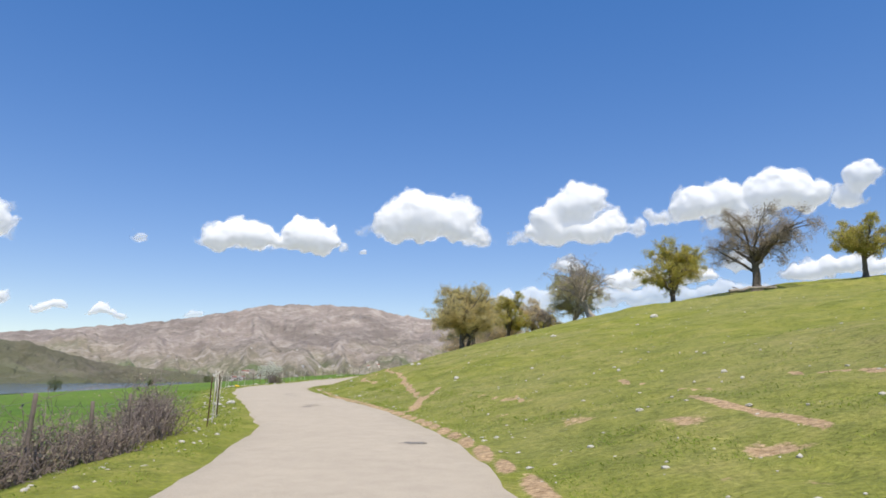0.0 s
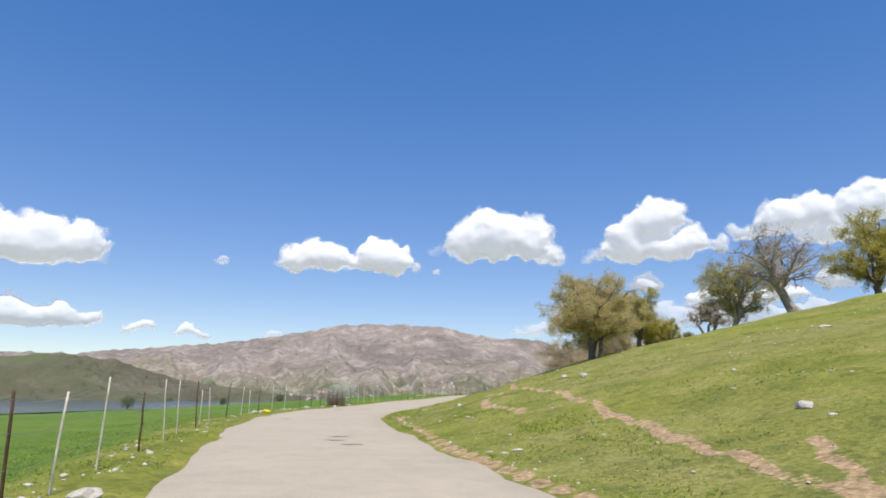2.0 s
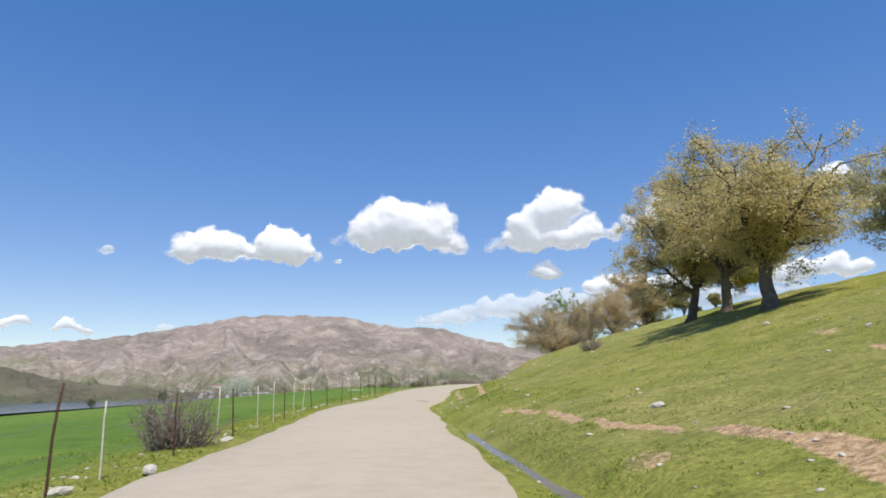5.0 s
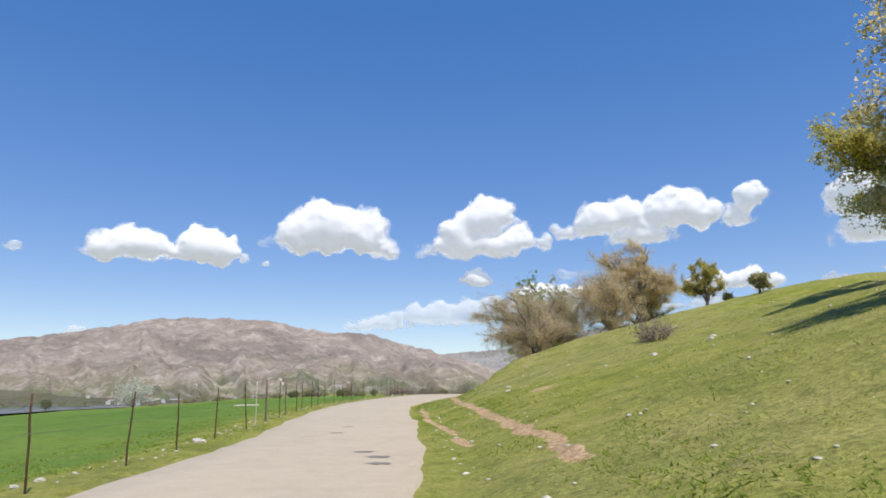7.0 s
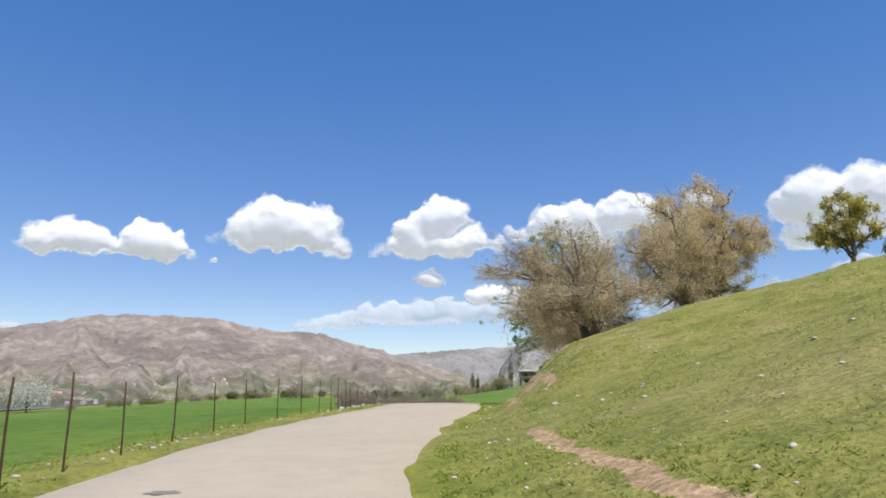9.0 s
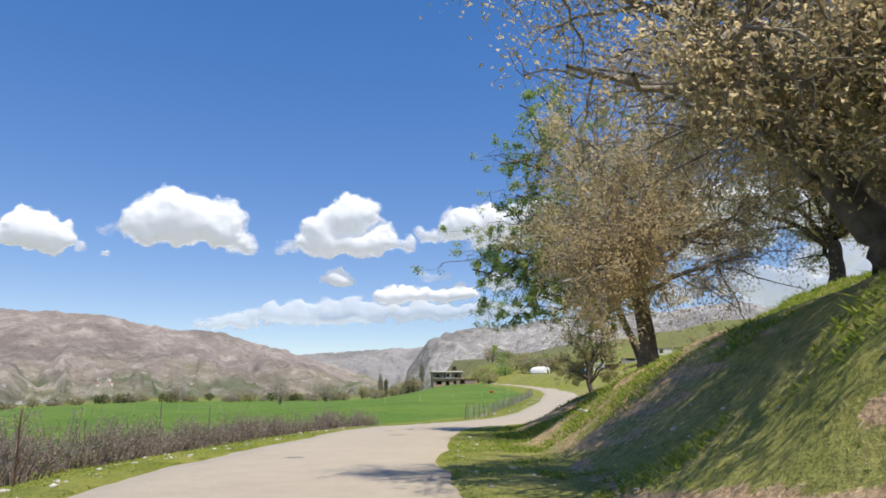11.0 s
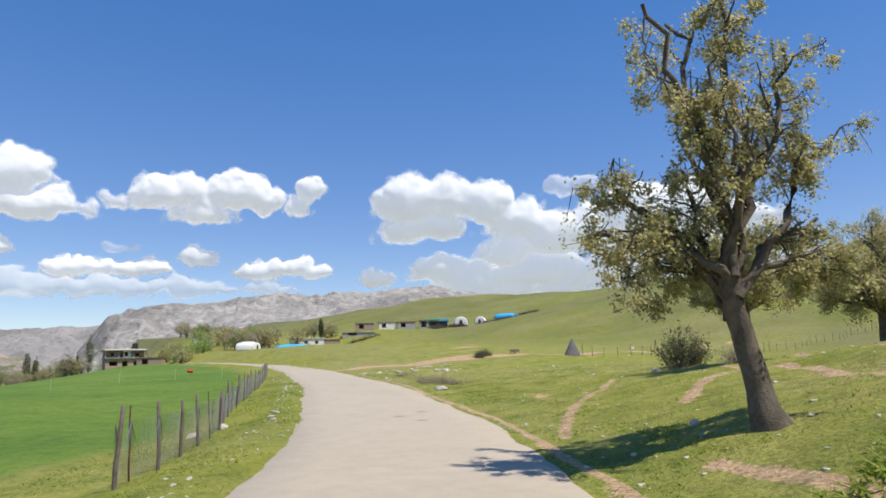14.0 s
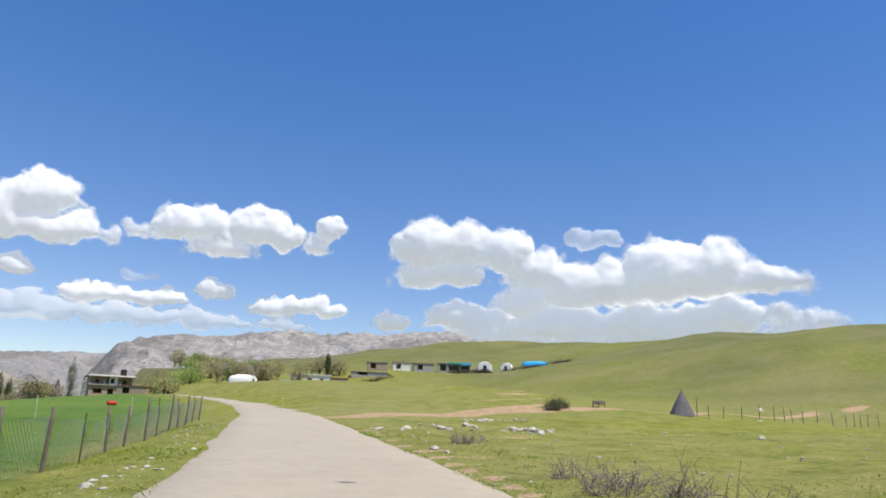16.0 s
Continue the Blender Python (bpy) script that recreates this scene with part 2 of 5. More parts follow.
def land(x, y):
    """Height of the ground."""
    x, y = np.asarray(x, float), np.asarray(y, float)
    shape = np.broadcast(x, y).shape
    x, y = np.broadcast_to(x, shape).ravel(), np.broadcast_to(y, shape).ravel()
    s, d, zr = along(x, y)
    zr = zr + (np.minimum(zr, 1.7) - zr) * smooth(12, 60, np.abs(d))
    # hillside on the right
    dd = np.maximum(d - 3.6 - 1.6 * (smooth(154, 162, s) - smooth(198, 206, s)), 0)  # with a wider verge below the oaks
    a = np.interp(s, STEEP_S, STEEP_A)
    turn = np.interp(s, [100, 140, 170, 200, 230], [50, 33, 30, 30, 50])  # how soon the slope eases off
    right = a * turn * np.tanh(dd / turn)
    right += smooth(135, 150, s) * (1 - smooth(166, 184, s)) * 1.2 * smooth(0, 4.0, dd)  # the bank under the oaks
    right += 0.6 * np.exp(-(((s - 153) / 8) ** 2)) * smooth(0, 4.0, dd)
    right -= 0.26 * np.exp(-((d - np.interp(s, [68, 82], [3.65, 3.1])) / 0.42) ** 2) * smooth(45, 60, s) * (1 - smooth(90, 110, s))  # the ditch
    # the far slope on the right, with the farm on it
    w = x - 0.1 * (y - 250)
    far = 45 * smooth(132, 385, w) * (1 - 0.05 * smooth(300, 480, y)) * smooth(120, 235, s + 0.3 * d)
    far += 3.0 * smooth(250, 420, y) * smooth(40, 160, x) + 9 * smooth(425, 525, y) * smooth(40, 120, x)
    far += 9.5 * np.exp(-(((x - 196) / 36) ** 2) - ((y - 425) / 42) ** 2)
    far += 2.0 * np.exp(-(((x - 238) / 42) ** 2) - ((y - 405) / 48) ** 2)  # the farm's knoll
    far += 3.6 * smooth(55, 110, x) * smooth(222, 285, y) * (1 - 0.75 * smooth(300, 390, y))
    far += 2.1 * smooth(150, 210, w) * smooth(120, 235, s) * (1.25 * ridged(x + 0.5 * y, y - 0.3 * x, 95.0, 21, 3) - 0.8) * 2.0  # folds of the far slope
    # the fields on the left, that fall to the lake
    dl = np.maximum(-d - 3.3, 0)
    left = -0.35 * smooth(0.3, 3.0, dl) - 0.066 * np.maximum(-x - 24, 0) - 0.035 * np.clip(dl - 6, 0, 60) * smooth(200, 300, y) * smooth(-140, 0, x)
    left = left - 7 * smooth(262, 300, -x - 0.12 * np.maximum(y - 700, 0))
    left = np.maximum(left, -24)
    z = zr + np.where(d > 0, right + far, left)
    rough = noise2(x, y, 14.0, 1) * 0.35 * smooth(4, 16, d) + noise2(x, y, 3.0, 2) * 0.10 * smooth(3.4, 7, d)
    rough = rough + noise2(x, y, 0.9, 4) * 0.05 * smooth(3.3, 5, np.abs(d)) + noise2(x, y, 40.0, 3) * 0.8 * smooth(60, 140, np.abs(d))
    z = z + rough
    # under the road the ground stays just below it
    z = np.where(np.abs(d) < WIDE / 2 + 0.1, zr - 0.06, z)
    # far away everything flattens out
    r = np.hypot(x, y - 150)
    return (z * (1 - smooth(1500, 3000, r))).reshape(shape)


def ground_sheet():
    def lines(lo, hi, step, out_lo, out_hi):
        a = [lo]
        g = step
        while a[-1] > out_lo:
            g *= 1.12
            a.append(a[-1] - g)
        b = [hi]
        g = step
        while b[-1] < out_hi:
            g *= 1.12
            b.append(b[-1] + g)
        return np.array(a[::-1][:-1] + list(np.arange(lo, hi, step)) + b)

    gx, gy = lines(-18, 40, 0.27, -4600, 4600), lines(6, 246, 0.32, -2500, 4600)
    X, Y = np.meshgrid(gx, gy)
    Z = land(X, Y)
    nx, ny = len(gx), len(gy)
    i = (np.arange(ny - 1)[:, None] * nx + np.arange(nx - 1)[None]).ravel()
    me = mesh_of("ground", np.stack([X, Y, Z], -1).reshape(-1, 3), np.stack([i, i + 1, i + 1 + nx, i + nx], 1), GROUND)
    s, d, _ = along(X, Y)
    x, y = X.ravel(), Y.ravel()
    n1 = noise2(x, y, 2.2, 8)
    dirt = ground_dirt(x, y, s, d, n1)
    wob = noise2(x, y, 25.0, 9) * 2
    crop = smooth(0, 1.6, -d - np.interp(s, [60, 95, 140, 165, 205, 222], [4.4, 4.6, 5.2, 8.0, 8.6, 6.2]) + wob * 0.4) * (1 - smooth(380, 480, np.hypot(x, y - 110)))
    far = np.maximum(smooth(420, 700, np.hypot(x, y - 110)), 0)
    far = np.maximum(far, 0.85 * smooth(50, 130, d) * smooth(50, 120, x) * np.clip(0.75 + 0.5 * noise2(x, 1.7 * y, 40.0, 14), 0, 1))
    dry = smooth(3, 5, d) * (1 - smooth(14, 30, d)) * (0.35 * (smooth(132, 146, s) - smooth(158, 168, s)) + 0.3 * (smooth(158, 168, s) - smooth(186, 204, s)) + 0.3) + 0.55 * smooth(40, 120, d) * noise2(x, y * 1.6, 34.0, 12)
    dry = np.clip(dry + 0.25 * noise2(x, y, 6.0, 11) * smooth(3, 6, d), 0, 1)
    ledge = smooth(4.5, 8, d) * (1 - smooth(30, 60, d)) * (1 - smooth(205, 225, s)) * (0.45 + 0.55 * smooth(118, 135, s))
    for name, v in (("dirt", dirt), ("crop", crop), ("far", far), ("dry", dry), ("ledge", ledge)):
        at = me.attributes.new(name, "FLOAT", "POINT")
        at.data.foreach_set("value", v.astype(np.float32))
    return tagged(new("ground", me), "green spring grassland with worn bare soil beside a road", "ground", kind="structure")


# Trodden tracks in the grass: half width, then points along the road and to its right.
TRACKS = [
    (0.2, [(75, 10.8), (62, 9.3), (46.7, 8.4), (38.5, 6.8), (33, 5.6), (29.9, 4.7), (27.1, 3.9), (26.2, 3.1)]), (0.2, [(33, 6.8), (30.5, 5.2), (27.6, 3.9)]),
    (0.15, [(63, 3.5), (57.6, 3.4), (53.4, 3.4), (47.6, 3.4), (40.7, 3.0), (32.8, 2.9), (20, 2.95), (8, 3.0)]), (0.15, [(69.5, 5.8), (63.3, 5.1), (59.8, 4.5)]),
    (0.17, [(57.3, 7.9), (54.8, 7.8), (51.8, 6.7), (49, 6.3), (44, 6.2)]), (0.16, [(85.5, 4.8), (78.2, 5.1), (72.7, 5.6), (68.6, 6.0), (64, 6.4)]),
    (0.2, [(134, 4.9), (122.6, 5.0), (113.9, 5.1), (109.5, 5.0), (100, 5.2)]), (0.12, [(126.5, 3.2), (116.4, 3.2), (112.7, 3.5), (106, 3.7)]),
    (0.2, [(163.7, 5.3), (154.9, 4.6), (150.8, 5.1), (146, 5.3)]), (0.16, [(157, 4.0), (153.7, 4.2), (150, 4.4), (145, 4.6)]), (0.18, [(155, 5.4), (151.8, 5.5), (149.1, 5.6), (143, 6.0)]),
    (0.35, [(155.2, 10), (152.9, 7.3), (153.1, 5.9)]), (0.3, [(223, 14.6), (209.5, 9.6), (201.4, 7.7), (195, 6.9), (189, 5.6)]), (0.2, [(207, 4.6), (203.3, 5.1), (200.5, 6.0), (196, 6.3)]),
    (0.42, [(241, 27.8), (215, 14.5), (205.1, 10.2), (198, 9)]), (0.15, [(262, 3.5), (226, 3.3), (218, 3.4), (206, 3.1), (195, 3.1)]),
    (0.18, [(226.6, 11.4), (222.1, 8.7), (219.5, 6.5), (216.4, 5.0), (213, 3.9)]), (0.28, [(221, 14), (216, 8.8), (214, 7.5)]),
    (0.12, [(21.1, 9.3), (19.7, 9.3)]), (0.14, [(17.5, 9.1), (16.8, 9.5)]), (0.18, [(16.3, 8.5), (13.4, 7.9), (12.1, 7.8), (10, 7.6)]), (0.13, [(16.1, 11.3), (13.8, 11.6), (11, 12)]), (0.1, [(24.6, 6.2), (22, 6.6)]),
]
BARE = [(12.4, 4.3, 0.3), (10, 4.2, 0.5), (8.2, 5.1, 0.5), (7.4, 5.7, 0.5), (9.5, 6.4, 0.25), (78, 11.7, 0.3), (74, 11.8, 0.4), (60, 9.2, 0.3), (121, 7.8, 0.4), (116, 7.6, 0.4), (25.8, 6.1, 0.4), (23.7, 6.6, 0.35), (16, 5.6, 0.5), (13, 6.6, 0.45), (20, 5.0, 0.4), (66, 4.6, 0.5), (71, 4.5, 0.55), (76, 4.2, 0.5), (172, 5, 1.0), (178, 5.5, 1.0), (184, 6.5, 1.1), (223.4, 6.7, 0.35),
        (247, 4.9, 0.8), (250, 4.6, 0.6), (257, 9.5, 1.4), (262, 11.4, 1.5), (259, 12.5, 1.2), (272, 12, 1.6), (282, 26, 2.5), (172, -5.0, 0.5), (207, -6.0, 0.9), (211, -5.4, 0.7)]


def ground_dirt(x, y, s, d, n1):
    out = np.zeros(len(x))
    near = np.flatnonzero((np.abs(d) < 45) & (s > -40) & (s < 300))
    sn, dn, nn = s[near], d[near] + 0.1 * n1[near], n1[near]
    v = np.zeros(len(near))
    for half, pts in TRACKS:
        p = np.array(pts, float)
        for a, b in zip(p[:-1], p[1:]):
            ab = b - a
            u = np.clip(((sn - a[0]) * ab[0] + (dn - a[1]) * ab[1]) / (ab @ ab), 0, 1)
            r = np.hypot(sn - a[0] - u * ab[0], dn - a[1] - u * ab[1])
            v = np.maximum(v, (1.15 + 0.25 * nn) * (1 - smooth(half * 0.2, half + 0.1, r)))
    for cs, cd, r in BARE:
        v = np.maximum(v, 0.66 - smooth(r * 0.3, r * 1.6, np.hypot((sn - cs) * 0.6, dn - cd) + nn * 0.4))
    v = np.maximum(v, 0.42 * (1 - smooth(0.1, 0.9, np.abs(dn) - WIDE / 2)))  # grit along the road's edge
    v = np.maximum(v, 0.66 * smooth(4.2, 5.6, dn) * (1 - smooth(9, 14, dn)) * (smooth(158, 166, sn) - smooth(192, 202, sn)))  # worn soil under the oaks
    v = np.maximum(v, 0.24 * smooth(3, 4, dn) * (1 - smooth(6, 10, dn)))
    v = np.maximum(v, 0.22 * smooth(3, 5, dn) * (1 - smooth(12, 20, dn)) * (smooth(130, 142, sn) - smooth(156, 166, sn)))  # the worn slope below the great oak
    out[near] = v
    # farm tracks on the far slope
    for half, pts in ((1.5, [(60, 252), (76, 252), (84, 250.5), (98, 249), (125, 252), (152, 253.7), (175, 248)]), (0.55, [(80, 253), (92, 266), (106, 277), (110, 286), (107, 296)]), (0.55, [(84, 252), (97, 265), (110, 276), (115, 286), (112, 297)])):
        p = np.array(pts, float)
        for a, b in zip(p[:-1], p[1:]):
            ab = b - a
            u = np.clip(((x - a[0]) * ab[0] + (y - a[1]) * ab[1]) / (ab @ ab), 0, 1)
            out = np.maximum(out, 1 - smooth(half * 0.6, half * 1.5, np.hypot(x - a[0] - u * ab[0], y - a[1] - u * ab[1])))
    return out


ground_sheet()


def road_strip():
    k = np.flatnonzero(LINE_S > -35)
    cross = np.array([-1, -0.96, -0.6, -0.2, 0.2, 0.6, 0.96, 1.0])
    P = []
    for c in cross:
        half = HALF[k] + (noise2(LINE_S[k], 0 * LINE_S[k], 2.3, 5 + np.sign(c)) * 0.16 + noise2(LINE_S[k], 0 * LINE_S[k], 9.0, 6 + np.sign(c)) * 0.14 if abs(c) > 0.9 else 0)
        dd = c * half
        drop = -0.09 if abs(c) == 1 else 0.035 * (1 - c * c)
        P.append(np.stack([LINE[k, 0] + dd * HEAD[k, 1], LINE[k, 1] - dd * HEAD[k, 0], LINE[k, 2] + drop], -1))
    P = np.array(P)
    m, n = P.shape[:2]
    i = (np.arange(m - 1)[:, None] * n + np.arange(n - 1)[None]).ravel()
    me = mesh_of("road", P.reshape(-1, 3), np.stack([i, i + n, i + n + 1, i + 1], 1), ROAD)
    return tagged(new("road", me), "narrow worn pale grey asphalt road with ragged edges", "road", kind="structure")


road_strip()


# ---- marks on the road, and water beside it ----
TAR = plain("old_tar_patch", (0.21, 0.19, 0.165), 0.8, 0.3, 9.0)
PUDDLE = plain("muddy_water", (0.13, 0.10, 0.07), 0.22, 0.3, 3.0, bumpy=0)


def road_patches():
    """Small worn patches of tar and cracks in the asphalt."""
    g = np.random.default_rng(23)
    spots = [(15.8, 1.6, 0.28), (30.6, 0.2, 0.3), (29.4, -0.2, 0.2), (40.0, 0.6, 0.22), (41.2, 0.3, 0.22), (42.4, 0.5, 0.2), (52, -1.2, 0.2), (69, 0.2, 0.22), (66, -0.8, 0.25), (105.4, 1.2, 0.22), (104.4, 1.6, 0.26),
             (103.2, 1.7, 0.22), (111, 0.0, 0.22), (113.5, 0.2, 0.16), (128, -0.8, 0.2), (152, -1.0, 0.2), (158, 0.4, 0.24), (166, -0.6, 0.2), (177, 0.6, 0.35), (181, -0.3, 0.24), (183, 0.2, 0.2), (204, 1.8, 0.16),
             (219, 1.0, 0.18), (220.5, 0.4, 0.16), (222, 1.4, 0.2), (241, 0.2, 0.2)]
    for s, d, r in spots:
        x, y = road_at(s, d)
        k = int(np.argmin(np.abs(LINE_S - s)))
        z = LINE[k, 2] + 0.035 * (1 - (2 * d / WIDE) ** 2) + 0.004
        n = 16
        rad = r * (1 + 0.5 * np.sin(np.arange(n) * 2.1 + s) * g.uniform(0.2, 0.8, n))
        a = np.arange(n) * 2 * np.pi / n
        hx, hy = HEAD[k]
        u, v = np.cos(a) * rad * 1.1, np.sin(a) * rad * 0.9
        px, py = u * hy + v * hx, -u * hx + v * hy
        bm = bmesh.new()
        ring = [bm.verts.new((p, q, 0)) for p, q in zip(px, py)]
        mid = [bm.verts.new((p * 0.5, q * 0.5, 0.004)) for p, q in zip(px, py)]
        for i in range(n):
            j = (i + 1) % n
            bm.faces.new((ring[i], ring[j], mid[j], mid[i]))
        bm.faces.new(mid)
        me = bpy.data.meshes.new("road_patch")
        bm.to_mesh(me)
        bm.free()
        me.materials.append(TAR)
        ob = new("road_patch", me)
        ob.location = (x, y, z)
        tagged(ob, "small dark worn patch of tar in the asphalt", "road patch", "patches in the road")


road_patches()


def puddle():
    """Standing water, its outline given by the ditch."""
    s = np.arange(66, 83, 0.4)
    mid = np.interp(s, [68, 82], [3.65, 3.1])
    a, b = road_at(s, mid - 0.5), road_at(s, mid + 0.5)
    z = np.interp(s, LINE_S, LINE[:, 2]) - 0.222
    P = np.vstack([np.stack([*a, z], -1), np.stack([*b, z], -1)])
    n = len(s)
    i = np.arange(n - 1)
    tagged(new("puddle", mesh_of("puddle", P, np.stack([i, i + n, i + n + 1, i + 1], 1), PUDDLE)), "shallow muddy water standing in the roadside ditch", "puddle", kind="structure")


puddle()

# ---- lake and mountains ----
def lake():
    m, n, l, b = material("lake_water", 0.12)
    b.inputs["Base Color"].default_value = (0.05, 0.09, 0.14, 1)
    bump(n, l, b, noise_node(n, l, 0.35, 5.0, 0.6), 0.25, 0.5)
    P = np.array([(-1500, -200, 0), (-262, -200, 0), (-262, 420, 0), (-258, 720, 0), (-210, 980, 0), (-120, 1500, 0), (-1500, 1500, 0)], float)
    P[:, 2] = -12
    bm = bmesh.new()
    bm.faces.new([bm.verts.new(p) for p in P])
    me = bpy.data.meshes.new("lake")
    bm.to_mesh(me)
    bm.free()
    me.materials.append(m)
    return tagged(new("lake", me), "calm pale blue lake water beyond the green fields", "lake", kind="structure")


lake()


def mountain_material(name, low, mid, rock, pale, grain=0.009):
    m, n, l, b = material(name, 0.95)
    geo = n.new("ShaderNodeNewGeometry")
    sep = n.new("ShaderNodeSeparateXYZ")
    l.new(geo.outputs["Position"], sep.inputs[0])
    big, fine = noise_node(n, l, 0.0035, 5.0, 0.55), noise_node(n, l, grain, 8.0, 0.72)
    up = maths(n, l, "ADD", maths(n, l, "MULTIPLY", sep.outputs["Z"], 0.0045), maths(n, l, "MULTIPLY", maths(n, l, "SUBTRACT", big, 0.5), 1.1))
    c = ramp(n, l, up, [(0.0, low), (0.28, mid), (0.5, rock), (0.8, rock)])
    c = mix(n, l, ramp(n, l, fine, [(0.46, (0, 0, 0)), (0.66, (0.85, 0.85, 0.85))]), c, pale)
    c = mix(n, l, ramp(n, l, noise_node(n, l, 0.045, 5.0, 0.75), [(0.56, (0, 0, 0)), (0.66, (0.7, 0.7, 0.7))]), c, (0.13, 0.12, 0.075))
    field = maths(n, l, "MULTIPLY", ramp(n, l, noise_node(n, l, 0.0045, 3.0, 0.5), [(0.52, (0, 0, 0)), (0.6, (1, 1, 1))]), ramp(n, l, up, [(0.1, (0.75, 0.75, 0.75)), (0.32, (0, 0, 0))]))
    c = mix(n, l, field, c, (0.15, 0.20, 0.08))
    dark = noise_node(n, l, 0.0028, 7.0, 0.6, distort=1.0)
    c = mix(n, l, ramp(n, l, dark, [(0.48, (0, 0, 0)), (0.60, (0.6, 0.6, 0.6))]), c, mix(n, l, 0.6, c, (0.09, 0.08, 0.07)))
    l.new(c, b.inputs["Base Color"])
    bump(n, l, b, noise_node(n, l, 0.012, 9.0, 0.7), 34.0, 1.0)
    return m


def mountain(name, azimuths, heights, near, crest, back, mat, label, rough, seed, base=-16.0, at=(0.0, 100.0)):
    """A ridge round the place: its skyline in degrees of azimuth and of height, as seen from at."""
    az = np.linspace(azimuths[0], azimuths[-1], int((azimuths[-1] - azimuths[0]) * 7.5) + 2)
    el = np.interp(az, azimuths, heights)
    v = np.linspace(0, 1, 96)
    r = np.where(v < 0.72, near + (crest - near) * v / 0.72, crest + (back - crest) * (v - 0.72) / 0.28)
    A, Rr = np.meshgrid(np.radians(az), r)
    x, y = at[0] + Rr * np.sin(A), at[1] + Rr * np.cos(A)
    top = 2.0 + crest * np.tan(np.radians(el))[None] - base
    f = np.clip((Rr - near) / (crest - near), 0, 1)
    shape = 0.22 * f + 0.78 * f**2.2
    shape = np.where(Rr > crest, 1 - 0.7 * (Rr - crest) / (back - crest), shape)
    n = ridged(x, y, rough * 9, seed) - 0.62
    # gullies that run down the slope, bent by the larger ridges
    across = A * crest + 60 * noise2(x, y, rough * 12, seed + 5)
    gully = ridged(across, 0.22 * Rr, rough * 3.2, seed + 7, 4) - 0.62
    z = base + top * shape + (n * 1.6 + gully * 1.1) * rough * np.minimum(1, f * 4) * (1 - f**6 * 0.85) + noise2(x, y, rough * 0.7, seed + 3) * rough * 0.14 * f
    ny, nx = z.shape
    i = (np.arange(ny - 1)[:, None] * nx + np.arange(nx - 1)[None]).ravel()
    me = mesh_of(name, np.stack([x, y, z], -1).reshape(-1, 3), np.stack([i, i + 1, i + 1 + nx, i + nx], 1), mat)
    return tagged(new(name, me), label, "mountain", kind="structure")


STONY = mountain_material("stony_mountain", (0.21, 0.21, 0.12), (0.30, 0.255, 0.20), (0.31, 0.26, 0.23), (0.53, 0.465, 0.41), 0.02)
ROCKY = mountain_material("rocky_ridge", (0.21, 0.21, 0.14), (0.35, 0.325, 0.30), (0.36, 0.34, 0.32), (0.62, 0.59, 0.55), 0.03)
# the distant ridge: haze is painted in as greyer, closer tones
HAZE_TINTED = mountain_material("haze_tinted_ridge", (0.26, 0.26, 0.24), (0.29, 0.28, 0.27), (0.31, 0.30, 0.29), (0.38, 0.36, 0.35))
# scrub colours, lifted a little to stand in for haze over the lake
SCRUB = mountain_material("scrub_hill", (0.15, 0.155, 0.09), (0.16, 0.15, 0.10), (0.19, 0.17, 0.125), (0.27, 0.235, 0.19))
mountain("stony_mountain", [-75, -50, -39.5, -36.4, -33.4, -31, -27, -23.2, -20.4, -17.8, -15.1, -12.8, -9.4, -6.8, -4, -2, 0.5, 2, 4.2, 6.9, 8.6, 10.5, 13.1, 15],
         [2.5, 2.3, 2.56, 2.6, 3.0, 3.16, 3.7, 4.25, 4.75, 5.3, 5.95, 6.15, 6.05, 5.85, 5.35, 4.98, 4.9, 4.9, 4.1, 3.4, 2.9, 2.4, 1.5, 0.7], 900, 2700, 3400, STONY, "bare pinkish-grey stony mountain with green lower slopes", 42, 1)
mountain("distant_ridge", [4, 8, 9.7, 13.4, 18, 22, 30], [2.2, 3.1, 3.3, 3.5, 3.8, 3.9, 3.5], 2600, 3600, 4000, HAZE_TINTED, "dark distant mountain ridge with haze put into its colour", 30, 4)
mountain("rocky_ridge", [16.6, 17.8, 18.4, 19.6, 21, 24.3, 26.8, 28.4, 31, 32.3, 35.5, 38.4, 40.8, 43, 46.8, 47.7, 52, 58, 70], [1.8, 3.4, 4.2, 4.75, 5.2, 5.5, 5.85, 6.1, 6.35, 6.2, 6.35, 6.45, 6.75, 6.65, 6.1, 5.85, 5.2, 4.6, 4.2],
         800, 1900, 2600, ROCKY, "pale grey limestone ridge behind the village", 30, 2)
mountain("scrub_hill", [-100, -70, -50, -42.4, -40, -38, -34.4, -32.6, -29.5, -25.6, -21.1, -17, -10], [3.0, 2.8, 2.3, 2.2, 2.45, 2.57, 2.3, 1.6, 1.0, 0.5, -0.25, -0.5, -0.8], 800, 1040, 1300, SCRUB, "low olive scrub-covered hill across the lake", 14, 3, base=-13.5)

# ---- trees ----
def bark(name, base):
    m, n, l, b = material(name, 0.95)
    f = noise_node(n, l, 3.0, 6.0, 0.7, distort=0.6)
    l.new(ramp(n, l, f, [(0.3, tuple(c * 0.5 for c in base)), (0.7, tuple(c * 1.35 for c in base))]), b.inputs["Base Color"])
    bump(n, l, b, noise_node(n, l, 14.0, 5.0, 0.7), 0.04, 0.9)
    return m


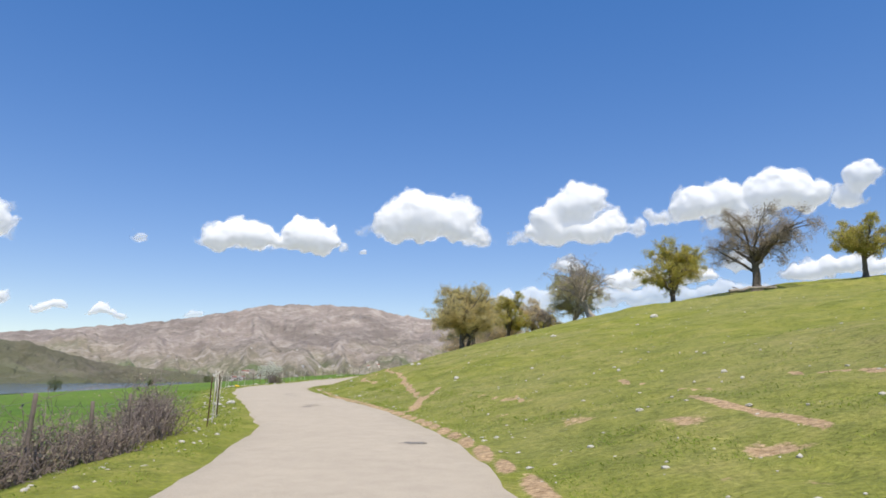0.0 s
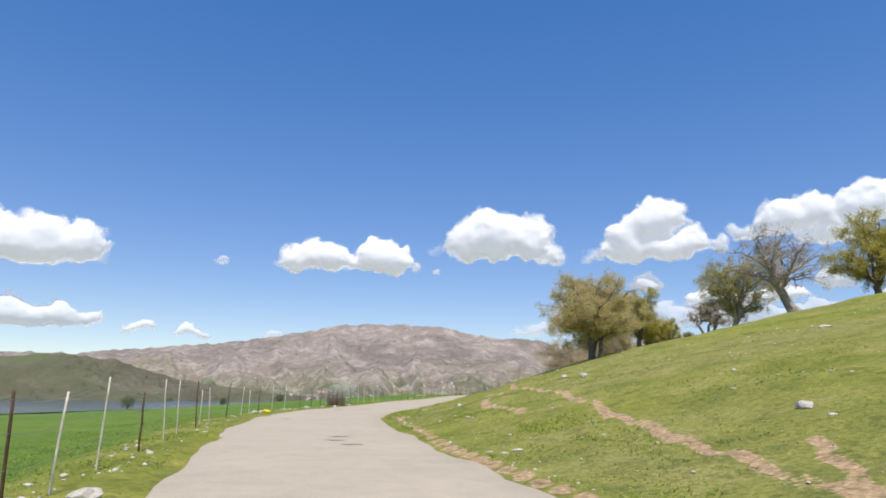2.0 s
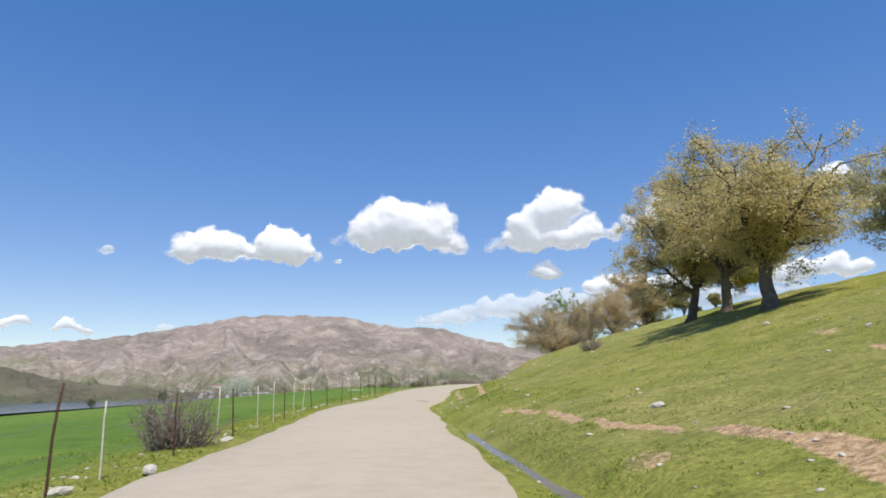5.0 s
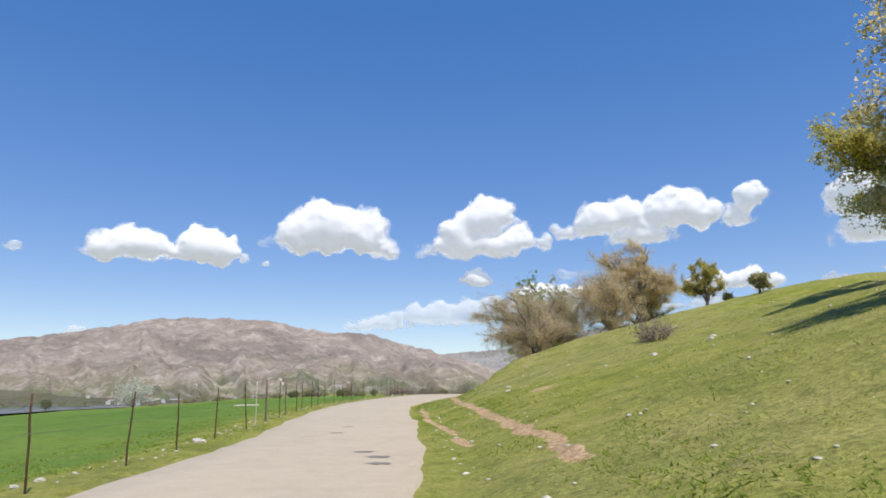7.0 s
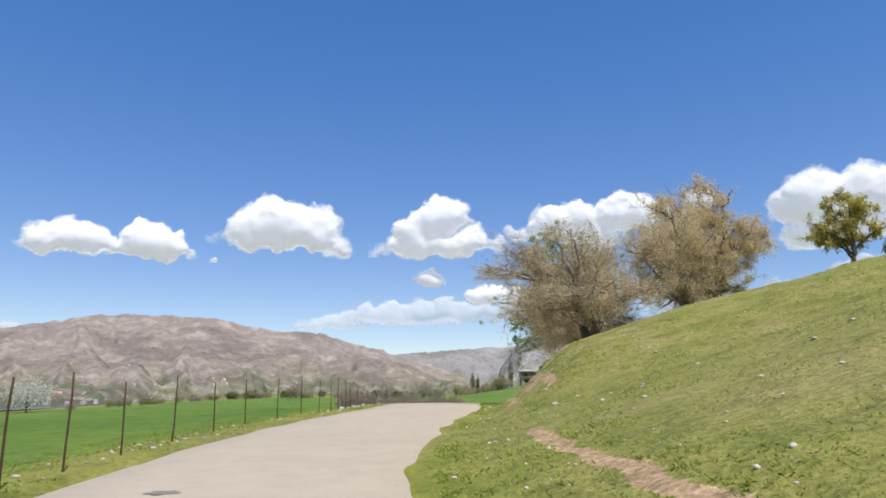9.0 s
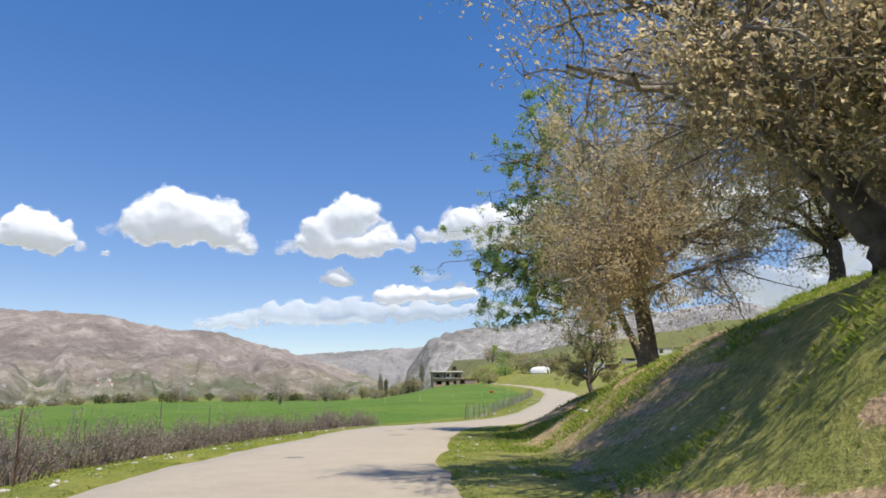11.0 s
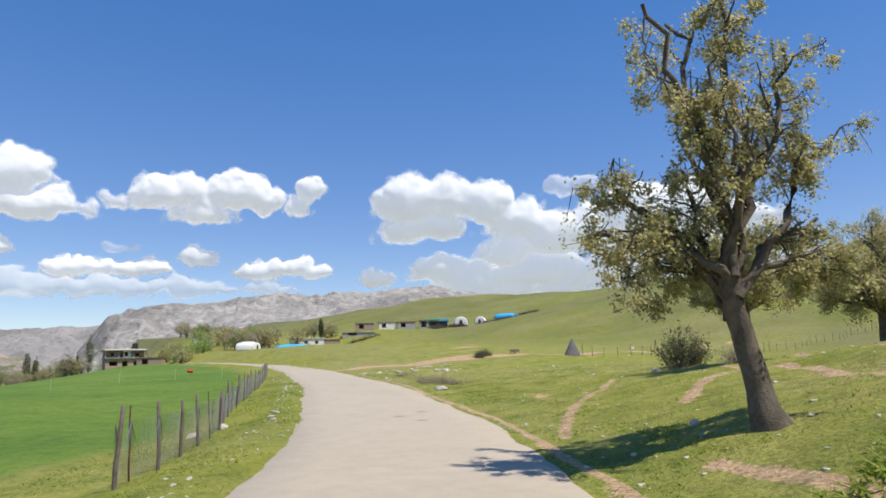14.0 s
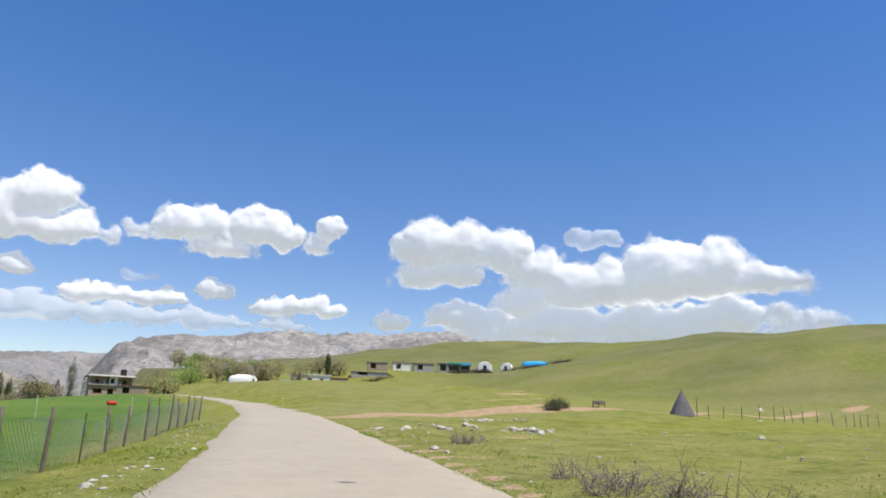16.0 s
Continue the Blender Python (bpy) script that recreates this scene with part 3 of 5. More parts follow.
def foliage(name, dark, light, dry, through=0.62):
    """Leaves: each one a shade of its own, and light shines through."""
    m, n, l, b = material(name, 0.7)
    geo = n.new("ShaderNodeNewGeometry")
    big = noise_node(n, l, 0.55, 3.0)
    c = ramp(n, l, geo.outputs["Random Per Island"], [(0.0, dark), (0.55, light), (1.0, dry)])
    c2 = mix(n, l, ramp(n, l, big, [(0.4, (0, 0, 0)), (0.65, (1, 1, 1))]), c, mix(n, l, 0.5, c, dry))
    l.new(c2, b.inputs["Base Color"])
    t = n.new("ShaderNodeBsdfTranslucent")
    l.new(c2, t.inputs["Color"])
    ms = n.new("ShaderNodeMixShader")
    ms.inputs[0].default_value = through
    l.new(b.outputs[0], ms.inputs[1])
    l.new(t.outputs[0], ms.inputs[2])
    l.new(ms.outputs[0], n["Material Output"].inputs["Surface"])
    return m


BARK = bark("oak_bark", (0.15, 0.125, 0.10))
PALE_BARK = bark("grey_bark", (0.30, 0.265, 0.225))
OLIVE = foliage("olive_yellow_leaves", (0.42, 0.36, 0.14), (0.62, 0.54, 0.24), (0.72, 0.62, 0.37), 0.66)
TAN = foliage("tan_young_leaves", (0.46, 0.37, 0.18), (0.64, 0.53, 0.29), (0.74, 0.61, 0.42))
GOLD = foliage("yellow_green_leaves", (0.264, 0.264, 0.048), (0.528, 0.492, 0.108), (0.624, 0.516, 0.192))
GREEN = foliage("fresh_green_leaves", (0.15, 0.25, 0.06), (0.32, 0.46, 0.12), (0.45, 0.50, 0.18), 0.7)
SAGE = foliage("sage_green_leaves", (0.26, 0.25, 0.10), (0.46, 0.44, 0.19), (0.58, 0.51, 0.28))
GREY = foliage("grey_brown_buds", (0.24, 0.198, 0.156), (0.396, 0.336, 0.264), (0.504, 0.432, 0.324))
DARK = foliage("dark_green_leaves", (0.05, 0.075, 0.022), (0.11, 0.145, 0.045), (0.16, 0.165, 0.065))
LEAFING = foliage("young_green_brown_leaves", (0.22, 0.20, 0.09), (0.36, 0.33, 0.16), (0.44, 0.38, 0.22))
BLOSSOM = foliage("white_blossom", (0.55, 0.52, 0.45), (0.75, 0.73, 0.68), (0.6, 0.6, 0.45))


def tube(p, r, sides):
    """Points and quads of a tube round the line p with radii r."""
    n = len(p)
    t = np.gradient(p, axis=0)
    t /= np.linalg.norm(t, axis=1)[:, None] + 1e-9
    ref = np.where(np.abs(t[:, 2:3]) > 0.9, np.array([[1.0, 0, 0]]), np.array([[0, 0, 1.0]]))
    u = np.cross(t, ref)
    u /= np.linalg.norm(u, axis=1)[:, None] + 1e-9
    v = np.cross(t, u)
    a = np.arange(sides) * 2 * np.pi / sides
    ring = np.cos(a)[None, :, None] * u[:, None] + np.sin(a)[None, :, None] * v[:, None]
    P = (p[:, None] + r[:, None, None] * ring).reshape(-1, 3)
    i, j = np.meshgrid(np.arange(n - 1), np.arange(sides), indexing="ij")
    k = (j + 1) % sides
    F = np.stack([i * sides + j, i * sides + k, (i + 1) * sides + k, (i + 1) * sides + j], -1).reshape(-1, 4)
    return P, F


def joined(bits):
    V, F, o = [], [], 0
    for p, f in bits:
        V.append(p)
        F.append(f + o)
        o += len(p)
    return np.vstack(V), np.vstack(F)


def bent(g, a, b, sag, wob, n):
    """A crooked line from a to b."""
    u = np.linspace(0, 1, n)[:, None]
    L = np.linalg.norm(b - a)
    w = np.cumsum(g.normal(0, wob * L / n, (n, 3)), axis=0)
    w -= u * w[-1]
    p = a + (b - a) * u + w
    p[:, 2] += sag * L * np.sin(np.pi * u[:, 0])
    return p


def leaf_mesh(name, g, at, size, mat, hang=0.3, sides=4):
    """One mesh of folded leaves at the given points."""
    n = len(at)
    face = g.normal(0, 1, (n, 3)) + np.array([0.1, -0.6, 1.0])  # leaves turn to the light
    face /= np.linalg.norm(face, axis=1)[:, None]
    d = g.normal(0, 1, (n, 3))
    d[:, 2] -= hang
    d -= (d * face).sum(1)[:, None] * face
    d /= np.linalg.norm(d, axis=1)[:, None] + 1e-9
    s = np.cross(face, d)
    L = size * g.uniform(0.6, 1.4, n)[:, None]
    if sides == 3:
        L = L * 1.1
        V = np.stack([at + s * L * 0.36, at + d * L, at - s * L * 0.36], 1).reshape(-1, 3)
        i = np.arange(n) * 3
        return mesh_of(name, V, np.stack([i, i + 1, i + 2], 1), mat, smooth=False)
    V = np.stack([at, at + d * L * 0.5 + s * L * 0.33, at + d * L, at + d * L * 0.5 - s * L * 0.33], 1).reshape(-1, 3)
    i = np.arange(n) * 4
    return mesh_of(name, V, np.stack([i, i + 1, i + 2, i + 3], 1), mat, smooth=False)


def oak(x, y, seed, height, radii, lift, shift=(0, 0), trunk=0.35, fork=0.28, lean=(0, 0), limbs=9, leaves=14000, size=0.13, mat=None, bark_mat=None, bare=0.0,
        label="", hang=0.5, stems=1, spread=0.42, sink=0.15, name="oak_tree", branches=7, twigs=6, tuft=False, limb_mat=None, goals=()):
    """A spreading tree: trunk, crooked limbs with branches and twigs, and leaves in clumps on the twigs. radii and lift: the crown's half
    sizes and the height of its middle; fork: where the limbs begin, as a share of the height."""
    g = np.random.default_rng(seed)
    z0 = float(land(x, y)) - sink
    thing = new(name)
    thing.location = (x, y, z0)
    R = np.array(radii, float)
    mid = np.array([shift[0], shift[1], lift])
    wood, tips, limb_bits = [], [], []
    stem_tops = []
    for k in range(stems):
        off = g.normal(0, 0.25, 3) * (stems > 1)
        off[2] = 0
        top = np.array([lean[0] + shift[0] * 0.2, lean[1] + shift[1] * 0.2, height * fork]) + off * 3
        p = bent(g, off, top, 0, 0.10, 9)
        r = np.linspace(trunk, trunk * 0.72, 9)
        r[0] *= 1.55
        r[1] *= 1.18
        r = r * (0.75 if stems > 1 else 1)
        wood.append(tube(p, r, 12))
        stem_tops.append((p, r))
    for k in range(limbs + len(goals)):
        p0, r0 = stem_tops[k % stems]
        j = -1 if k < limbs * 0.6 else -g.integers(1, 4)
        start = p0[j]
        a = 2.399 * k + g.uniform(-0.4, 0.4)
        h = g.uniform(-0.75, 0.95) if k else 0.95
        w = math.sqrt(max(0.05, 1 - h * h))
        end = mid + R * np.array([math.cos(a) * w, math.sin(a) * w, h]) * g.uniform(0.62, 0.85)
        if k >= limbs:
            end = np.array(goals[k - limbs], float)
        line = bent(g, start, end, 0.10, 0.30, 12)
        rad = np.linspace(r0[-1] * g.uniform(0.42, 0.62), 0.035, 12)
        bits = [tube(line, rad, 7)]
        for q in range(branches):
            u = g.uniform(0.25, 1.0)
            i = min(11, int(u * 11))
            b0 = line[i]
            out = g.normal(0, 1, 3) * np.array([1, 1, 0.75])
            out /= np.linalg.norm(out)
            goal = b0 + 0.45 * (line[-1] - line[0]) * (1 - u) + out * R * spread * g.uniform(0.6, 1.2)
            e = (goal - mid) / R
            e = e / max(1.0, np.linalg.norm(e) / g.uniform(0.9, 1.04))
            goal = mid + e * R if k < limbs else goal
            bl = bent(g, b0, goal, 0.05, 0.32, 8)
            bits.append(tube(bl, np.linspace(max(0.016, rad[i] * 0.55), 0.012, 8), 5))
            for w_ in range(twigs):
                c0 = bl[g.integers(2, 8)]
                c1 = c0 + g.normal(0, 1, 3) * np.array([0.5, 0.5, 0.42]) * max(0.35, R.mean() * 0.19) + np.array([0, 0, -hang * 0.35 * g.uniform(0, 1)])
                tl = bent(g, c0, c1, -0.06, 0.35, 5)
                bits.append(tube(tl[::2], np.linspace(0.011, 0.004, 3), 3))
                tips.append(tl)
        limb_bits.append(joined(bits))
    part("trunk", mesh_of("trunk", *joined(wood), bark_mat or BARK), None, thing)
    for b in limb_bits:
        part("limb", mesh_of("limb", *b, limb_mat or bark_mat or BARK), None, thing)
    tips = np.array(tips)
    keep = tips[g.random(len(tips)) >= bare]
    if len(keep) and leaves:
        pr = g.random(len(keep)) ** 1.3 + 0.06
        k = g.choice(len(keep), leaves, p=pr / pr.sum())
        u = g.uniform(2.6, 4.0, leaves) if tuft else g.uniform(0.1, 4.0, leaves)
        i = np.minimum(u.astype(int), 3)
        f = (u - i)[:, None]
        at = keep[k, i] * (1 - f) + keep[k, i + 1] * f
        clump = g.normal(0, 1, (len(keep), 3))[k] * 0.06
        at = at + clump + g.normal(0, 1, (leaves, 3)) * (0.085 if tuft else max(0.08, R.mean() * 0.04))
        part("crown", leaf_mesh("crown", g, at, size, mat or OLIVE, hang, 4 if tuft else 3), None, thing)
    return tagged(thing, label, "tree")


def oaks():
    o = oak
    # on the brow of the first hill
    o(35.4, 74.7, 11, 12.0, (7.4, 7.4, 5.0), 7.2, trunk=0.5, leaves=30000, size=0.11, mat=GREY, bare=0.2, label="large old oak with sparse brown spring leaves on the brow", limbs=12)
    o(43.9, 68.6, 12, 7.4, (3.7, 3.7, 2.8), 4.7, trunk=0.28, fork=0.36, leaves=26000, size=0.11, mat=GOLD, label="small round oak with yellow-green leaves on the hilltop", limbs=12)
    o(34.8, 100.5, 13, 10.5, (6.4, 6.4, 4.4), 6.6, trunk=0.45, fork=0.22, leaves=50000, size=0.13, mat=GOLD, label="broad oak with fresh yellow-green leaves on the slope", limbs=14, branches=8)
    o(17.9, 80.2, 14, 7.6, (5.2, 5.2, 3.6), 4.3, shift=(-1.4, 0.5), trunk=0.42, lean=(-0.8, 0), leaves=7000, size=0.1, mat=GREY, bare=0.45, bark_mat=PALE_BARK, label="crooked grey oak almost bare of leaves", limbs=12, branches=9, hang=0.1)
    o(13.4, 88.9, 15, 3.4, (2.6, 2.2, 1.4), 1.8, trunk=0.2, leaves=4500, size=0.1, mat=GREY, bark_mat=PALE_BARK, bare=0.4, label="low brown oak thicket on the slope", stems=3)
    o(19.9, 102.9, 16, 9.0, (5.6, 5.6, 4.0), 5.2, trunk=0.4, fork=0.2, lean=(0.6, 0), leaves=44000, size=0.11, mat=SAGE, bare=0.1, bark_mat=PALE_BARK, label="dark trunked oak with dull green leaves", limbs=14, branches=8)
    # the group above the ditch
    o(2.7, 89.6, 17, 9.2, (5.5, 5.2, 3.8), 5.4, trunk=0.34, fork=0.25, leaves=62000, size=0.10, mat=OLIVE, label="tall oak with golden brown young leaves", limbs=17, branches=9, twigs=7)
    o(4.5, 97.6, 18, 9.6, (5.0, 5.0, 4.2), 5.6, trunk=0.31, fork=0.22, leaves=46000, size=0.11, mat=OLIVE, label="oak with golden brown young leaves in a group", limbs=15, branches=8)
    o(3.8, 101.2, 19, 8.4, (5.2, 4.8, 3.9), 4.5, trunk=0.30, lean=(0.5, 0), leaves=44000, size=0.11, mat=OLIVE, label="spreading oak with low olive brown branches", limbs=14, branches=8)
    o(11.0, 111.2, 20, 8.2, (4.6, 4.6, 3.6), 4.9, trunk=0.35, leaves=40000, size=0.12, mat=GOLD, label="round oak with yellow-green leaves behind the group", limbs=12)
    # the great oaks over the bank
    o(5.5, 153.3, 21, 8.3, (5.2, 4.8, 3.9), 4.4, shift=(-2.1, 0.6), trunk=0.46, fork=0.24, lean=(0.3, 0.2), leaves=54000, size=0.07, mat=TAN, label="huge spreading oak with drooping tan young leaves on the bank", limbs=18, branches=10, hang=1.2, stems=2, twigs=9, limb_mat=PALE_BARK,
      goals=[(-3.5, -3.0, 2.9), (-2.0, -3.5, 2.6), (0.0, -3.8, 3.1), (2.5, -3.5, 3.4), (-4.6, -1.0, 2.6), (-5.2, 1.0, 2.8), (4.2, -2.0, 3.6)])
    o(23.2, 166.5, 23, 15.2, (5.8, 5.4, 5.5), 9.9, trunk=0.42, fork=0.33, leaves=70000, size=0.11, mat=TAN, label="tall open oak with olive brown leaves", limbs=17, branches=8)
    o(17.5, 162.0, 24, 10.0, (5.8, 5.4, 5.2), 5.0, shift=(-2.0, -1.2), trunk=0.36, leaves=62000, size=0.085, mat=TAN, label="spreading oak with drooping olive leaves above the bank", limbs=17, hang=1.1, branches=9, twigs=8, limb_mat=PALE_BARK)
    o(10.9, 166.8, 25, 12.0, (5.3, 5.0, 5.9), 6.5, shift=(0.4, -0.5), trunk=0.33, fork=0.3, lean=(-0.9, -0.3), leaves=78000, size=0.072, mat=TAN, label="large leaning oak with hanging tan catkins on the bank", limbs=15, hang=1.3, branches=10, twigs=9, limb_mat=PALE_BARK,
      goals=[(-3.2, -1.5, 3.0), (-4.4, -1.9, 3.6), (-2.6, -1.6, 4.2), (-4.2, -1.2, 5.0), (-4.8, -2.2, 2.8), (-3.8, -0.4, 4.0), (2.4, -2.6, 4.0), (3.2, -1.6, 5.2)])
    o(25.0, 170.5, 26, 8.5, (5.2, 5.2, 4.0), 4.9, trunk=0.4, leaves=36000, size=0.1, mat=GOLD, label="oak with yellowish leaves higher on the slope", limbs=12)
    o(17.4, 175.5, 27, 12.6, (6.2, 5.4, 6.2), 6.4, shift=(-5.0, -2.4), trunk=0.27, fork=0.36, lean=(-0.4, 0.0), leaves=125000, size=0.095, mat=GREEN, label="tall oak with fresh green leaves that overhangs the road", limbs=15, branches=8, stems=2, hang=0.7, twigs=8, tuft=True,
      goals=[(-10.5, -1.9, 4.3), (-10.2, -4.4, 8.4), (-9.6, -3.4, 6.4), (-9.4, -5.6, 9.6), (-8.8, -3.0, 3.8), (-6.0, -2.4, 3.0), (-7.4, -4.0, 4.6), (-3.0, -2.0, 3.4), (-4.5, -4.5, 5.2), (-7.5, -5.5, 11.0), (-9.0, -4.0, 11.4)])
    o(24.0, 153.0, 28, 4.9, (2.9, 2.9, 2.3), 3.5, trunk=0.2, lean=(0.4, 0), leaves=16000, size=0.11, mat=GOLD, label="small crooked yellow-green oak on the skyline", limbs=10)
    o(25.5, 145.5, 29, 2.0, (1.5, 1.5, 0.9), 1.3, trunk=0.12, leaves=5000, size=0.12, mat=SAGE, label="small round tree on the skyline")
    o(25.5, 151.0, 35, 1.3, (0.6, 0.6, 0.5), 0.8, trunk=0.07, leaves=1800, size=0.1, mat=DARK, label="tiny dark round tree on the skyline", limbs=6, branches=4)
    # past the bank
    o(25.6, 193.4, 30, 9.0, (2.7, 2.6, 3.4), 5.2, shift=(-0.3, 0.2), trunk=0.24, fork=0.3, lean=(-0.35, 0.3), leaves=40000, size=0.07, mat=SAGE, label="leaning old oak with a thick dark trunk and thin leaves", limbs=0, branches=7, spread=0.26, bare=0.22, hang=0.9, tuft=True,
      goals=[(0.1, 1.3, 8.1), (-0.1, 0.1, 8.3), (1.0, 0.6, 7.7), (-2.3, 0.6, 7.3), (-1.8, 1.9, 4.6), (-2.5, 1.7, 3.4), (-1.2, 2.0, 2.8), (-1.7, 0.4, 5.9), (1.5, -0.1, 6.4), (1.5, -1.1, 5.4), (2.2, -0.5, 4.0), (0.9, -0.8, 3.1), (0.6, -0.7, 7.0), (-0.5, 1.4, 3.6), (0.3, 1.3, 5.0)])
    o(44.2, 200.6, 31, 6.6, (3.1, 3.0, 2.4), 4.3, trunk=0.24, fork=0.36, lean=(0.3, 0), leaves=30000, size=0.10, mat=SAGE, bark_mat=PALE_BARK, label="small rounded oak with a curved trunk in the meadow", limbs=13)
    o(55.0, 197.4, 32, 7.8, (4.4, 4.4, 3.4), 4.5, trunk=0.36, leaves=62000, size=0.085, mat=SAGE, label="oak with drooping dull green leaves on the slope", hang=1.0, limbs=15)


oaks()


def shrub(x, y, seed, height, radius, mat, label, twigs=110, leaves=0, leaf=None, size=0.09, name="bush"):
    """A bush of many thin twigs that fan out from the ground."""
    g = np.random.default_rng(seed)
    thing = new(name)
    thing.location = (x, y, float(land(x, y)) - 0.05)
    bits, tips = [], []
    for k in range(twigs):
        a, r = g.uniform(0, 2 * np.pi), math.sqrt(g.uniform(0, 1))
        b0 = np.array([math.cos(a) * r * radius * 0.55, math.sin(a) * r * radius * 0.55, 0])
        tip = np.array([math.cos(a) * r * radius, math.sin(a) * r * radius, height * g.uniform(0.55, 1.0) * math.sqrt(max(0.15, 1 - 0.75 * r * r))]) + g.normal(0, 0.1, 3)
        line = bent(g, b0, tip, 0.04, 0.35, 5)
        bits.append(tube(line, np.linspace(0.017, 0.005, 5), 3))
        tips.append(line)
        for _ in range(4):
            c0 = line[g.integers(1, 5)]
            sub = bent(g, c0, c0 + g.normal(0, 1, 3) * 0.22 + np.array([0, 0, 0.1]), 0, 0.4, 3)
            bits.append(tube(sub, np.linspace(0.008, 0.003, 3), 3))
            tips.append(np.vstack([sub, sub[-1:], sub[-1:]]))
    part("brushwood", mesh_of("brushwood", *joined(bits), mat), None, thing)
    if leaves:
        t = np.array(tips)
        at = t[g.integers(0, len(t), leaves), g.integers(0, 5, leaves)] + g.normal(0, 0.07, (leaves, 3))
        part("foliage", leaf_mesh("foliage", g, at, size, leaf, 0.0), None, thing)
    return tagged(thing, label, "bush")


TWIG = plain("dry_twigs", (0.23, 0.185, 0.165), 0.95, 0.4, 4.0, bumpy=0)


WEEDS = [(239.8, 4.9), (240.6, 5.6), (238.8, 5.6), (237.4, 5.7), (236.2, 5.9), (241.8, 5.2), (252, 5.6), (253.5, 6.4)]


def bushes():
    g = np.random.default_rng(3)
    for k, s in enumerate(np.arange(4.5, 22.5, 1.1)):
        x, y = road_at(s, -4.6 - 0.9 * g.random() - (0.5 if s < 10 else 0))
        tagged(shrub(x, y, 100 + k, g.uniform(0.8, 1.75), g.uniform(0.6, 1.0), TWIG, "leafless purplish-brown thorny bush by the fence", 60, 260, GREY, 0.06), group="thorn bushes at the roadside")
    for k, s in enumerate(np.arange(165, 195, 1.45)):
        x, y = road_at(s, -6.1 - 0.8 * g.random())
        tagged(shrub(x, y, 130 + k, g.uniform(0.9, 1.5) * (1.15 if s < 169 or s > 188 else 0.85), g.uniform(0.9, 1.2), TWIG, "dense leafless grey-brown bush along the field", 75, 420, GREY, 0.06), group="grey bushes along the field")
    x, y = road_at(77.6, -3.9)
    shrub(x, y, 150, 1.4, 1.0, TWIG, "leafless fan-shaped bush beside a fence post", 130, 160, GREY, 0.06)
    shrub(2.2, 120.0, 151, 1.3, 1.1, TWIG, "small grey-brown bush on the green slope", 90, 700, GREY, 0.1)
    shrub(46.6, 204.7, 152, 2.0, 1.4, TWIG, "dark rounded bush in the meadow", 120, 3200, DARK, 0.1)
    shrub(50.5, 203.5, 153, 1.0, 0.9, TWIG, "low brown bush near a small oak", 60, 500, GREY, 0.09)
    for k, (s, d) in enumerate(WEEDS):
        x, y = road_at(s, d)
        tagged(shrub(x, y, 160 + k, 0.32, 0.7, TWIG, "low dry twiggy weeds in the meadow", 22, 40, GREY, 0.06), group="dry bushes in the meadow")


bushes()


def far_tree(x, y, seed, height, width, mat, label, trunk=0.2, name="tree", leaves=900, low=0.25):
    """A tree far off: a short forked trunk and a crown of many leaf clumps."""
    g = np.random.default_rng(seed)
    thing = new(name)
    thing.location = (x, y, float(land(x, y)) - 0.1)
    bits = [tube(bent(g, np.zeros(3), np.array([0, 0, height * (low + 0.25)]), 0, 0.1, 6), np.linspace(trunk, trunk * 0.5, 6), 7)]
    for _ in range(7):
        bits.append(tube(bent(g, np.array([0, 0, height * low]), np.append(g.normal(0, width * 0.2, 2), height * g.uniform(0.5, 0.95)), 0.05, 0.3, 6), np.linspace(trunk * 0.5, 0.03, 6), 5))
    part("trunk", mesh_of("trunk", *joined(bits), BARK), None, thing)
    d = g.normal(0, 1, (leaves, 3))
    d /= np.linalg.norm(d, axis=1)[:, None]
    lump = 1 + 0.25 * np.sin(d[:, 0] * 5 + seed) * np.cos(d[:, 2] * 6 + seed)
    at = d * (g.uniform(0.15, 1, leaves) ** 0.45 * lump)[:, None] * np.array([width / 2, width / 2, height * (1 - low) / 2]) + np.array([0, 0, height * (1 + low) / 2])
    part("crown", leaf_mesh("crown", g, at, max(0.3, 1.9 * width / math.sqrt(leaves)), mat, 0.2), None, thing)
    return tagged(thing, label, "tree")


